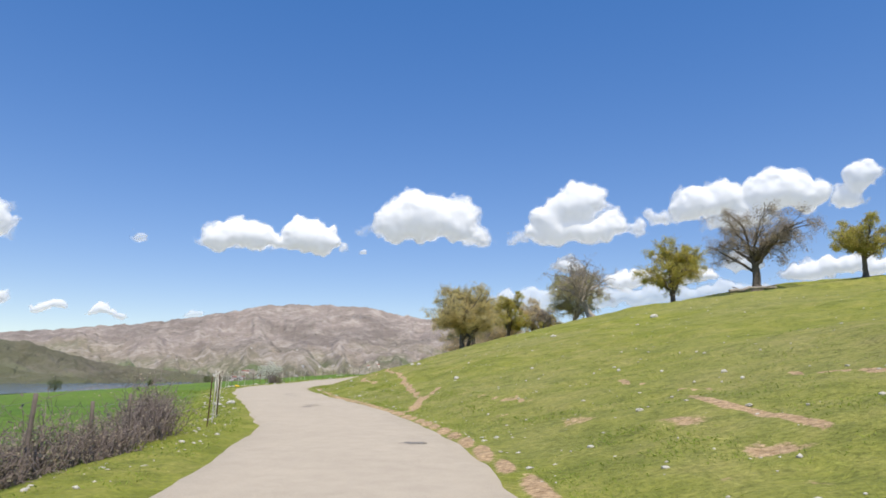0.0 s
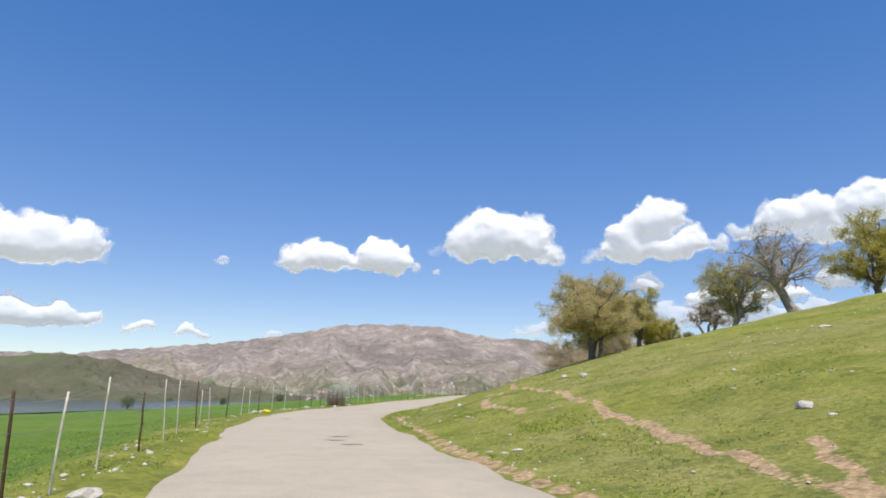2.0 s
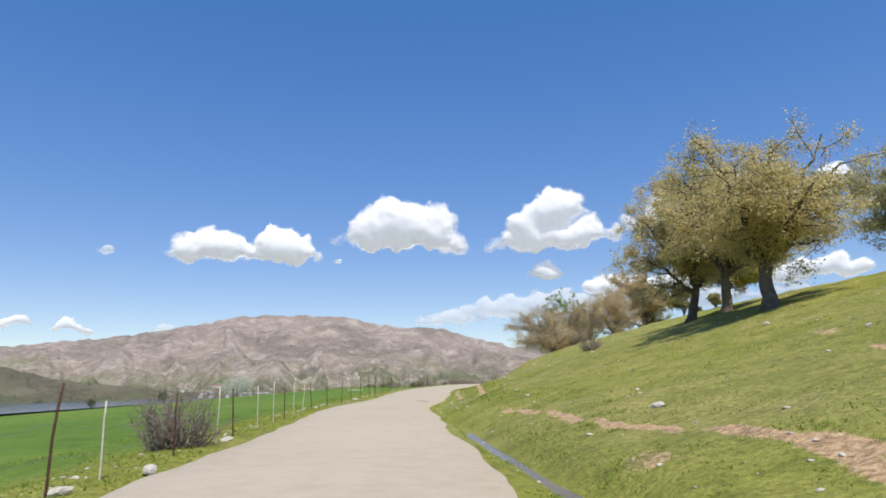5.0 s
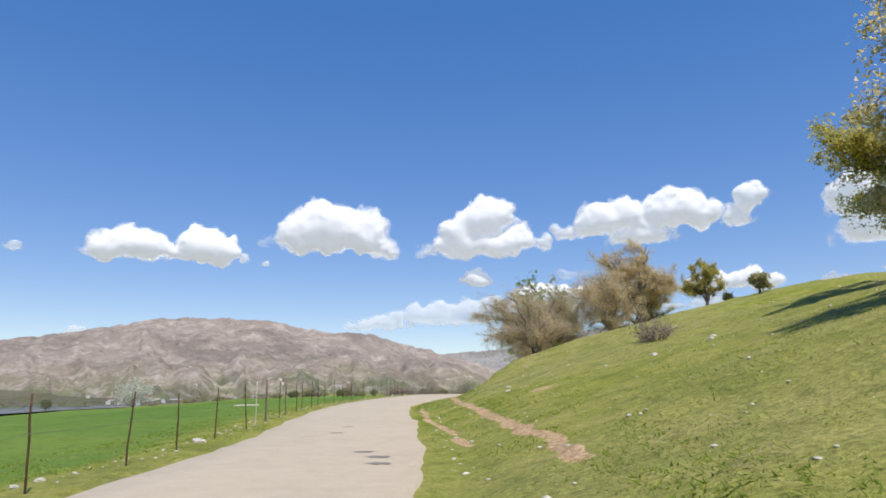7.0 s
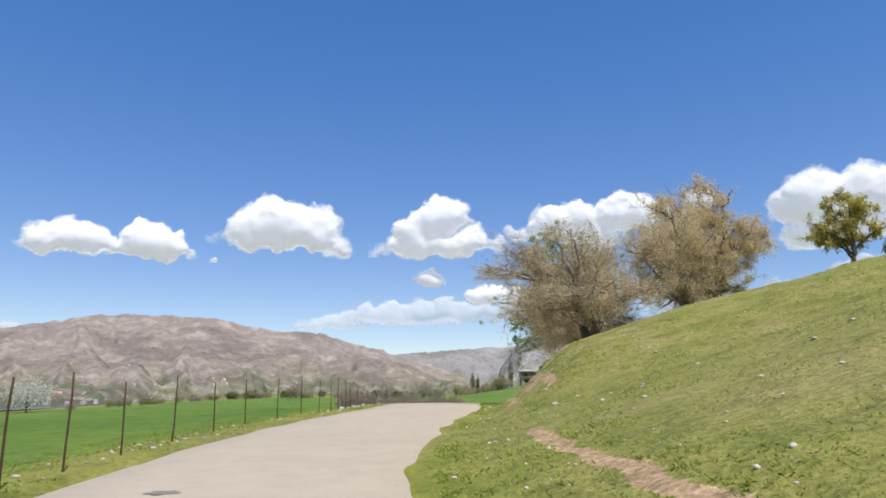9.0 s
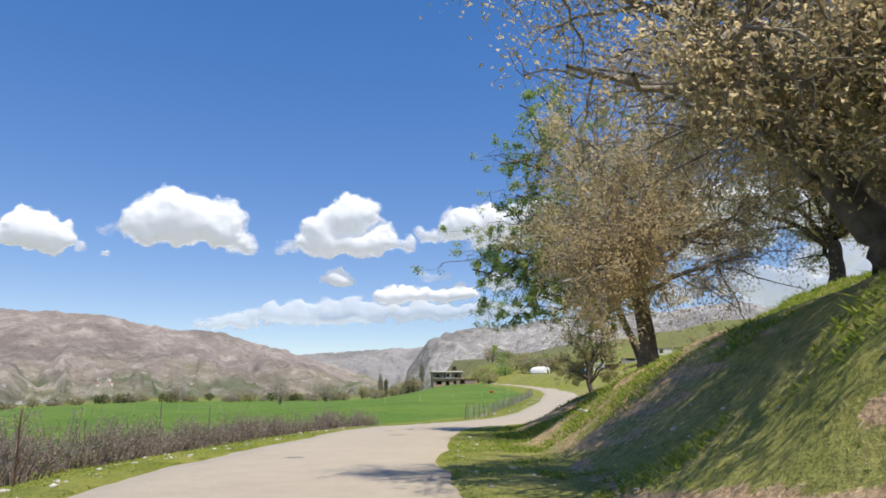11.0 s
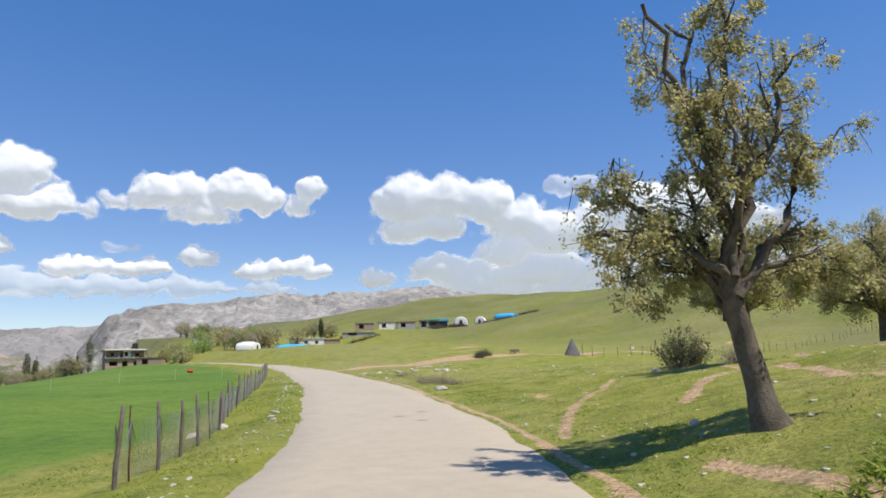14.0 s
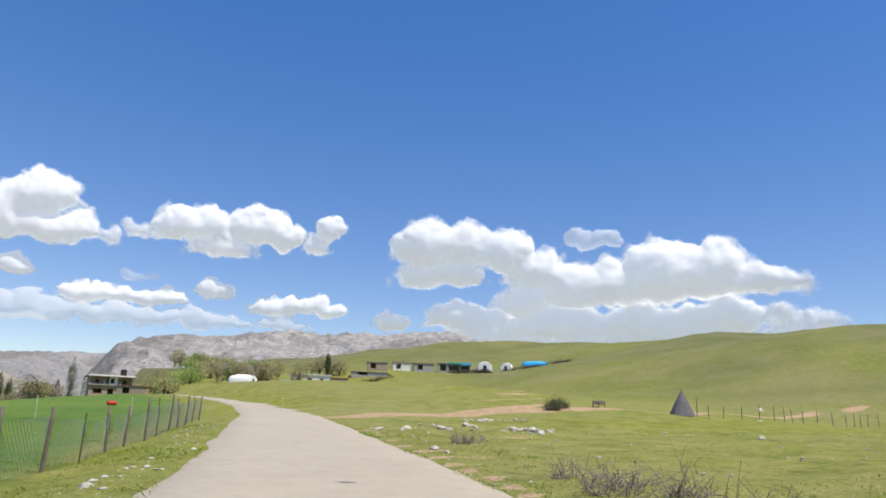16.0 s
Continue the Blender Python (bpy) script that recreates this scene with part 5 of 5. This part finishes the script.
    tent(139.0, 413.0, 5.5, 3.0, 30, CANVAS, "white canvas shelter beside the village trees", "canvas_shelter")
    # brushwood pens round the farm
    g = np.random.default_rng(31)
    for k, (x0, y0, x1, y1) in enumerate([(230, 398, 236, 395), (243, 393, 262, 385), (172, 398, 190, 400), (221, 402, 229, 397), (264, 385, 272, 381), (156, 383, 150, 386)]):
        t = thing_at("brush_pen", x0, y0, 0, "dark pile of brushwood round a farm pen", "brushwood", "brushwood pens")
        bits = []
        for _ in range(150):
            u = g.random()
            px, py = (x1 - x0) * u + g.normal(0, 0.6), (y1 - y0) * u + g.normal(0, 0.6)
            pz = float(land(x0, y0) * 0 + 0) + (float(land(x1, y1)) - float(land(x0, y0))) * u
            a = np.array([px, py, pz + g.uniform(-0.1, 0.5)])
            bits.append(tube(bent(g, a, a + np.array([g.normal(0, 1.2), g.normal(0, 1.2), g.uniform(0.2, 1.3)]), 0, 0.2, 4), np.linspace(0.09, 0.03, 4), 4))
        part("brushwood", mesh_of("brushwood", *joined(bits), THATCH), None, t)
    # things in the meadow
    t = thing_at("pointed_tent", 98.5, 246.1, 20, "small pointed grey netting tent in the meadow", "tent")
    bm = bmesh.new()
    ring = [bm.verts.new((1.3 * math.cos(a) * (1 + 0.12 * math.sin(3 * a)), 1.3 * math.sin(a), -0.05)) for a in np.linspace(0, 2 * math.pi, 12, endpoint=False)]
    mid_ring = [bm.verts.new((0.72 * math.cos(a) + 0.2, 0.6 * math.sin(a), 1.45)) for a in np.linspace(0, 2 * math.pi, 12, endpoint=False)]
    top = bm.verts.new((0.3, 0, 2.6))
    for i in range(12):
        j = (i + 1) % 12
        bm.faces.new((ring[i], ring[j], mid_ring[j], mid_ring[i]))
        bm.faces.new((mid_ring[i], mid_ring[j], top))
    part("canvas", bm, DARK_CANVAS, t)
    part("pole", post_mesh("pole", 2.75, 0.03, GREY_WOOD, 5), None, t).location = (0.3, 0, 0)
    t = thing_at("wooden_trough", 91.0, 251.0, 12, "low weathered wooden feeding trough in the meadow", "trough")
    boxed("trough_side", t, GREY_WOOD, (-0.9, 0.9, -0.35, -0.29, 0.25, 0.6))
    boxed("trough_side", t, GREY_WOOD, (-0.9, 0.9, 0.29, 0.35, 0.25, 0.6))
    boxed("trough_bottom", t, GREY_WOOD, (-0.9, 0.9, -0.29, 0.29, 0.25, 0.31))
    for a in (-0.8, 0.8):
        for b in (-0.3, 0.3):
            boxed("leg", t, GREY_WOOD, (a - 0.05, a + 0.05, b - 0.05, b + 0.05, -0.1, 0.25))
    t = thing_at("white_cloth", 110.6, 243.0, 8, "white cloth hung over the pole fence", "cloth")
    bm = bmesh.new()
    vs = [[bm.verts.new((-0.9 + 1.8 * i / 8, 0.12 * (1 - abs(j - 1)) * 0 + (j - 1) * 0.14 + 0.03 * math.sin(i), 1.35 - 0.3 * abs(j - 1) - 0.06 * math.sin(i * 1.3))) for j in range(3)] for i in range(9)]
    for a, b in zip(vs[:-1], vs[1:]):
        for j in range(2):
            bm.faces.new((a[j], b[j], b[j + 1], a[j + 1]))
    bmesh.ops.solidify(bm, geom=bm.faces[:], thickness=0.03)
    part("cloth", bm, CANVAS, t)
    for k, (x, y) in enumerate([(82.6, 250.4), (84.4, 250.9)]):
        tagged(shrub(x, y, 180 + k, 0.8, 0.9, TWIG, "dark low bush beside a meadow track", 70, 1500, DARK, 0.1), group="dark bushes by the track")
    # the fallen trunk on the brow
    t = thing_at("fallen_trunk", 32.0, 68.2, 0, "pale weathered fallen trunk lying in the grass under an oak", "log")
    gl = np.random.default_rng(77)
    for k, (a, b, r) in enumerate([((-2.6, 0, 0.15), (2.4, 0.2, 0.2), 0.2), ((-1.2, 0.1, 0.25), (-2.0, 0.6, 0.75), 0.09), ((0.9, 0.1, 0.25), (2.2, -0.5, 0.5), 0.08)]):
        zz = [float(land(32.0 + p[0], 68.2 + p[1]) - land(32.0, 68.2)) for p in (a, b)]
        line = bent(gl, np.array(a) + [0, 0, zz[0]], np.array(b) + [0, 0, zz[1]], 0, 0.12, 8)
        part("trunk" if k == 0 else "limb", mesh_of("log", *tube(line, np.linspace(r, r * 0.6, 8), 9), PALE_BARK), None, t)
    # a white pipe left in the young crop
    t = thing_at("white_pipe", -20.1, 134.8, 52, "long white plastic pipe lying in the green field", "pipe")
    part("pipe", mesh_of("pipe", *tube(np.array([[-1.1, 0, 0.22], [-0.4, 0, 0.24], [0.4, 0.02, 0.23], [1.1, 0, 0.22]]), np.full(4, 0.06), 10), WHITE_PAINT), None, t)
    # yellow plastic bag in the verge, red drum in the field
    t = thing_at("yellow_bag", -17.0, 56.7, 20, "crumpled bright yellow plastic bag in the verge", "bag")
    bm = bmesh.new()
    bmesh.ops.create_icosphere(bm, subdivisions=3, radius=0.13)
    for v in bm.verts:
        v.co *= 1 + 0.35 * noise.noise(v.co * 9)
        v.co.x, v.co.z = v.co.x * 1.5, max(0, v.co.z * 0.65 + 0.08)
    part("bag", bm, YELLOW, t)
    t = thing_at("red_drum", 53.8, 276.1, 0, "red drum lying in the green field", "drum")
    part("drum", mesh_of("drum", *tube(np.array([[-0.4, 0, 0.2], [-0.36, 0, 0.2], [0, 0, 0.2], [0.36, 0, 0.2], [0.4, 0, 0.2]]), np.array([0.02, 0.19, 0.2, 0.19, 0.02]), 14), plain("red_paint", (0.5, 0.05, 0.03), 0.5)), None, t)


village()


def far_houses():
    """White hamlets at the foot of the mountain across the lake."""
    g = np.random.default_rng(41)
    mat = plain("far_white_wall", (0.62, 0.58, 0.52), 0.9, 0.15, 0.2, bumpy=0)
    deps = bpy.context.evaluated_depsgraph_get()
    for k in range(70):
        az = g.normal(-14, 3.0) if k < 40 else g.uniform(-24, 2)
        r = g.uniform(960, 1250) if k < 40 else g.uniform(1100, 1900)
        x, y = r * math.sin(math.radians(az)), 100 + r * math.cos(math.radians(az))
        hit, place, *_ = scene.ray_cast(deps, (x, y, 900), (0, 0, -1))
        if not hit:
            continue
        w = g.uniform(4, 7)
        h = new("distant_house")
        h.matrix_basis = pose(x, y, place.z, 0, 0, g.uniform(0, 90))
        tagged(h, "tiny pale house of a distant hamlet", "house", "hamlet across the lake")
        boxed("wall", h, mat, (-w / 2, w / 2, -2.6, 2.6, -4, 3.0))
        bm = bmesh.new()
        a = [bm.verts.new(p) for p in ((-w / 2 - 0.3, -2.9, 2.9), (w / 2 + 0.3, -2.9, 2.9), (w / 2 + 0.3, 2.9, 2.9), (-w / 2 - 0.3, 2.9, 2.9), (-w / 2, 0, 4.2), (w / 2, 0, 4.2))]
        for f in ((0, 1, 5, 4), (2, 3, 4, 5), (0, 4, 3), (1, 2, 5), (3, 2, 1, 0)):
            bm.faces.new([a[i] for i in f])
        part("roof", bm, RED_ROOF if k % 5 == 0 else CONCRETE, h)


far_houses()

# ---- clouds ----
def cloud_material():
    """White vapour that thins out to nothing where the cloud is thin, with an added glow."""
    m, n, l, b = material("cloud_white", 1.0)
    b.inputs["Base Color"].default_value = (0.78, 0.78, 0.795, 1)
    b.inputs["Specular IOR Level"].default_value = 0.0
    # faint emission in place of sunlight scattered inside the cloud
    b.inputs["Emission Color"].default_value = (0.86, 0.92, 1.0, 1)
    b.inputs["Emission Strength"].default_value = 0.27
    t = n.new("ShaderNodeBsdfTranslucent")
    t.inputs["Color"].default_value = (0.8, 0.8, 0.82, 1)
    ms = n.new("ShaderNodeMixShader")
    ms.inputs[0].default_value = 0.3
    l.new(b.outputs[0], ms.inputs[1])
    l.new(t.outputs[0], ms.inputs[2])
    fine = noise_node(n, l, 0.010, 8.0, 0.68)
    bump(n, l, b, fine, 22.0, 0.10)
    edge = maths(n, l, "ADD", attr(n, "thick"), maths(n, l, "MULTIPLY", maths(n, l, "SUBTRACT", fine, 0.55), 0.85))
    tr = n.new("ShaderNodeBsdfTransparent")
    mm = n.new("ShaderNodeMixShader")
    l.new(maths(n, l, "MULTIPLY", ramp(n, l, edge, [(0.03, (0, 0, 0)), (0.5, (1, 1, 1))]), attr(n, "veil")), mm.inputs[0])
    l.new(tr.outputs[0], mm.inputs[1])
    l.new(ms.outputs[0], mm.inputs[2])
    l.new(mm.outputs[0], n["Material Output"].inputs["Surface"])
    return m


CLOUD = cloud_material()


def cloud(lumps, seed, label, veil=1.0, far=4750.0, at=(0.0, 100.0), step=0.12):
    """A cumulus of rounded billows heaped on a flat base. lumps: azimuth, height, half width and half height in degrees."""
    g = np.random.default_rng(seed)
    lumps = [(a, b, c * 1.08, d * 1.16) for a, b, c, d in lumps]
    L = np.array(lumps, float)
    az = np.arange((L[:, 0] - L[:, 2]).min() - 0.8, (L[:, 0] + L[:, 2]).max() + 0.8, step)
    el = np.arange((L[:, 1] - L[:, 3]).min() - 0.6, (L[:, 1] + L[:, 3]).max() + 0.7, step)
    A, E = np.meshgrid(az, el)

    def billow(wx, wz, cx, cz, r, flat):
        dz = wz - cz
        dz = np.where(dz < 0, dz * flat, dz)
        return np.maximum(0, r * r - (wx - cx) ** 2 - dz * dz) ** 0.5

    balls = []
    for cx, cz, hw, hh in lumps:
        base = cz - hh * 0.72
        n = max(3, int(4 * hw / hh))
        for u in np.linspace(-1, 1, n):
            top = math.sqrt(max(0.0, 1 - u * u))
            r = hh * (0.3 + 0.65 * top) * g.uniform(0.7, 1.15)
            x0 = cx + (u + g.uniform(-0.12, 0.12)) * (hw - 0.55 * r)
            balls.append((x0, base + r * 0.72, r))
            for _ in range(5):
                q = g.uniform(0.0, 3.1)
                balls.append((x0 + math.cos(q) * r * 0.75, base + r * 0.72 + math.sin(q) * r * 0.78, r * g.uniform(0.2, 0.5)))

    def heap(wide, octaves):
        wx = A + wide * noise2(A, E, 1.4, seed, octaves)
        wz = E + 0.8 * wide * noise2(A + 50, E, 1.4, seed + 3, octaves)
        return sum(billow(wx, wz, *b, 1.25) ** 4 for b in balls) ** 0.25

    H, torn = heap(0.35, 3), heap(0.50, 6)
    H = np.maximum(H, 0.6 * torn)
    k = far * math.pi / 180
    a, e = np.radians(A), np.radians(E)
    mid = np.array([az.mean(), el.mean()])
    way = np.stack([np.sin(a) * np.cos(e), np.cos(a) * np.cos(e), np.sin(e)], -1)
    c0 = np.array([at[0], at[1], 1.5])
    front, back = c0 + way * (far - 0.68 * H * k)[..., None], c0 + way * (far + 2 + 0.4 * H * k)[..., None]
    ny, nx = A.shape
    i = (np.arange(ny - 1)[:, None] * nx + np.arange(nx - 1)[None]).ravel()
    q = np.stack([i, i + 1, i + 1 + nx, i + nx], 1)
    q = q[(H.ravel()[q] > 0).any(1)]
    V = np.vstack([front.reshape(-1, 3), back.reshape(-1, 3)])
    F = np.vstack([q, q[:, ::-1] + nx * ny])
    used, inv = np.unique(F, return_inverse=True)
    ma, me_ = math.radians(mid[0]), math.radians(mid[1])
    origin = c0 + far * np.array([math.sin(ma) * math.cos(me_), math.cos(ma) * math.cos(me_), math.sin(me_)])
    me = mesh_of("cloud", V[used] - origin, inv.reshape(-1, 4), CLOUD)
    h = np.tile(torn.ravel(), 2)[used]
    for name, v in (("thick", (h / (0.85 * np.percentile(torn[torn > 0], 75))) ** 1.6), ("veil", np.full(len(h), veil))):
        me.attributes.new(name, "FLOAT", "POINT").data.foreach_set("value", v.astype(np.float32))
    ob = new("cloud", me)
    ob.location = origin
    return tagged(ob, label, "cloud", "fair-weather clouds")


def clouds():
    c = cloud
    white, low = "bright white heaped cumulus cloud in the blue sky", "small flat white cloud low above the horizon"
    wisp, bank = "tiny wisp of white cloud", "white cumulus bank above the mountains"
    c([(-41.5, 10.5, 2.0, 1.8), (-38.8, 10.6, 2.5, 2.0), (-35.8, 10.6, 1.7, 1.6)], 1, white)
    c([(-37.4, 5.4, 3.5, 1.1), (-40.2, 5.4, 2.1, 1.0)], 2, low, 0.8)
    c([(-31.1, 4.8, 1.1, 0.4)], 3, low, 0.7)
    c([(-27.3, 4.7, 1.6, 0.4)], 4, low, 0.7)
    c([(-21.0, 4.8, 1.1, 0.35)], 5, low, 0.35)
    c([(-25.4, 11.0, 0.5, 0.6)], 6, wisp, 0.4)
    c([(-17.9, 11.6, 2.9, 1.6), (-14.8, 11.2, 2.0, 1.0), (-11.8, 11.6, 2.9, 1.6), (-20.9, 10.7, 0.9, 0.3)], 7, white)
    c([(-7.2, 10.8, 0.5, 0.35)], 8, wisp, 0.6)
    c([(-4.8, 13.1, 2.4, 1.8), (-1.6, 13.7, 3.0, 2.3), (1.2, 13.4, 2.4, 2.3), (2.9, 12.2, 1.6, 1.3)], 9, white)
    c([(6.5, 11.7, 1.4, 0.6), (7.9, 12.4, 1.6, 1.0), (9.4, 13.5, 1.8, 1.8), (11.6, 14.4, 1.9, 1.8), (13.2, 14.9, 1.5, 1.5), (11.9, 12.4, 3.4, 1.3), (14.7, 12.6, 2.0, 1.1), (16.5, 12.4, 1.3, 0.7)], 10, white)
    c([(19.0, 13.3, 1.5, 0.8), (21.6, 13.9, 2.0, 1.4), (24.3, 14.4, 2.5, 1.6), (24.8, 12.7, 2.8, 1.1), (27.8, 14.5, 2.6, 1.7), (30.0, 13.8, 1.4, 1.2)], 11, white, 0.95)
    c([(32.6, 13.7, 1.2, 1.1), (33.6, 14.7, 1.2, 1.1)], 12, "small white puff of cloud", 0.8)
    c([(10.9, 9.5, 1.4, 0.7)], 13, "small white puff of cloud", 0.9)
    c([(16.1, 8.1, 2.1, 0.8), (18.6, 8.1, 2.1, 0.8), (21.4, 8.0, 2.2, 0.6)], 14, bank, 0.9)
    c([(24.9, 9.2, 1.7, 0.8)], 15, "small white puff of cloud", 0.8)
    c([(29.3, 8.2, 2.3, 0.7), (32.1, 8.6, 2.6, 0.9), (34.5, 8.2, 1.5, 0.6)], 16, bank, 0.9)
    c([(39.3, 7.6, 1.5, 0.8)], 17, "small white puff of cloud")
    c([(19.4, 9.7, 1.1, 0.35)], 18, wisp, 0.25)
    c([(2.6, 5.6, 3.2, 0.6), (7.2, 6.4, 3.8, 0.9), (12.0, 6.5, 4.0, 1.0), (17.4, 6.6, 4.7, 0.9), (23.8, 6.7, 4.1, 0.7), (30, 6.7, 3.4, 0.6)], 19, "thin hazy bank of cloud along the horizon", 0.42, step=0.17)
    c([(41.7, 14.1, 3.0, 2.1), (45.1, 14.3, 2.9, 1.9), (43.3, 12.0, 3.9, 1.7), (49.0, 13.5, 2.4, 1.9), (51.5, 12.1, 2.9, 1.7), (50.1, 9.7, 2.9, 1.7), (54.4, 10.8, 3.3, 2.1), (58.1, 11.3, 3.2, 2.3), (61.8, 11.7, 3.1, 2.5),
       (65.4, 11.7, 3.4, 2.2), (68.7, 11.4, 3.2, 2.0), (71.2, 11.1, 2.3, 0.9)], 20, "great spreading white cloud over the green hill", step=0.15)
    c([(44.9, 8.3, 2.9, 1.3), (48.3, 7.5, 4.3, 1.2), (54.0, 7.9, 5.5, 1.4), (59.9, 8.1, 5.3, 1.4), (65.2, 8.5, 3.8, 1.6), (69.0, 8.7, 2.4, 0.9), (72.2, 8.0, 2.6, 0.8), (48, 6.5, 4.0, 1.1), (55, 6.7, 5.0, 1.2), (63, 7.1, 5.0, 1.3), (71, 7.2, 3.0, 0.9)], 21, "low white cloud bank behind the green hill", 0.9, step=0.15)
    c([(56.3, 14.8, 2.6, 1.0), (61.9, 13.9, 3.1, 0.6)], 22, "thin torn veil of cloud", 0.35)


clouds()

# ---- grass ----
def blades():
    """Grass on the verges and the nearer slope."""
    g = np.random.default_rng(51)
    m, n, l, b = material("grass_blades", 0.8)
    geo = n.new("ShaderNodeNewGeometry")
    c = ramp(n, l, geo.outputs["Random Per Island"], [(0.0, (0.16, 0.23, 0.03)), (0.6, (0.27, 0.35, 0.05)), (1.0, (0.40, 0.41, 0.12))])
    l.new(c, b.inputs["Base Color"])
    t = n.new("ShaderNodeBsdfTranslucent")
    l.new(c, t.inputs["Color"])
    ms = n.new("ShaderNodeMixShader")
    ms.inputs[0].default_value = 0.5
    l.new(b.outputs[0], ms.inputs[1])
    l.new(t.outputs[0], ms.inputs[2])
    l.new(ms.outputs[0], n["Material Output"].inputs["Surface"])

    def bed(name, count, s0, s1, d_of, h_of, keep, label, bare_too=False):
        s, d = g.uniform(s0, s1, count), d_of(count)
        x, y = road_at(s, d)
        n1 = noise2(x, y, 1.7, 61)
        ss, dd, _ = along(x, y)
        bare = ground_dirt(x, y, ss, dd, noise2(x, y, 2.2, 8))
        ok = (n1 > keep) & ((bare + 0.5 * noise2(x, y, 1.2, 63) < 0.5) | bare_too)
        x, y, n1 = x[ok], y[ok], n1[ok]
        z = land(x, y)
        h = h_of(len(x)) * (0.7 + 0.5 * n1)
        a = g.uniform(0, 2 * np.pi, len(x))
        w = 0.014 + 0.45 * h
        side = np.stack([np.cos(a), np.sin(a), 0 * a], -1) * (w / 2)[:, None]
        tip = np.stack([g.normal(0, 1.4, len(x)) * h, g.normal(0, 1.4, len(x)) * h, h], -1)
        base = np.stack([x, y, z - 0.01], -1)
        V = np.stack([base - side, base + side, base + tip], 1).reshape(-1, 3)
        i = np.arange(len(x)) * 3
        tagged(new(name, mesh_of(name, V, np.stack([i, i + 1, i + 2], 1), m, smooth=False)), label, "grass", kind="stuff")

    bed("verge_grass", 110000, 2, 262, lambda k: 2.75 + 3.6 * g.random(k) ** 1.3, lambda k: g.uniform(0.02, 0.07, k), -0.45, "short tufted spring grass on the verge")
    bed("slope_grass", 170000, 4, 240, lambda k: 5.0 + 15 * g.random(k) ** 1.6, lambda k: g.uniform(0.02, 0.07, k), -0.25, "tufted spring grass on the slope")
    bed("field_edge_grass", 110000, 2, 262, lambda k: -2.8 - 5.0 * g.random(k), lambda k: g.uniform(0.025, 0.08, k), -0.5, "lush green grass and young crop at the field edge")
    bed("bank_weeds", 90000, 156, 206, lambda k: 4.3 + 9 * g.random(k), lambda k: g.uniform(0.05, 0.13, k), 0.15, "dark green leafy weeds in clumps on the bank", True)


blades()
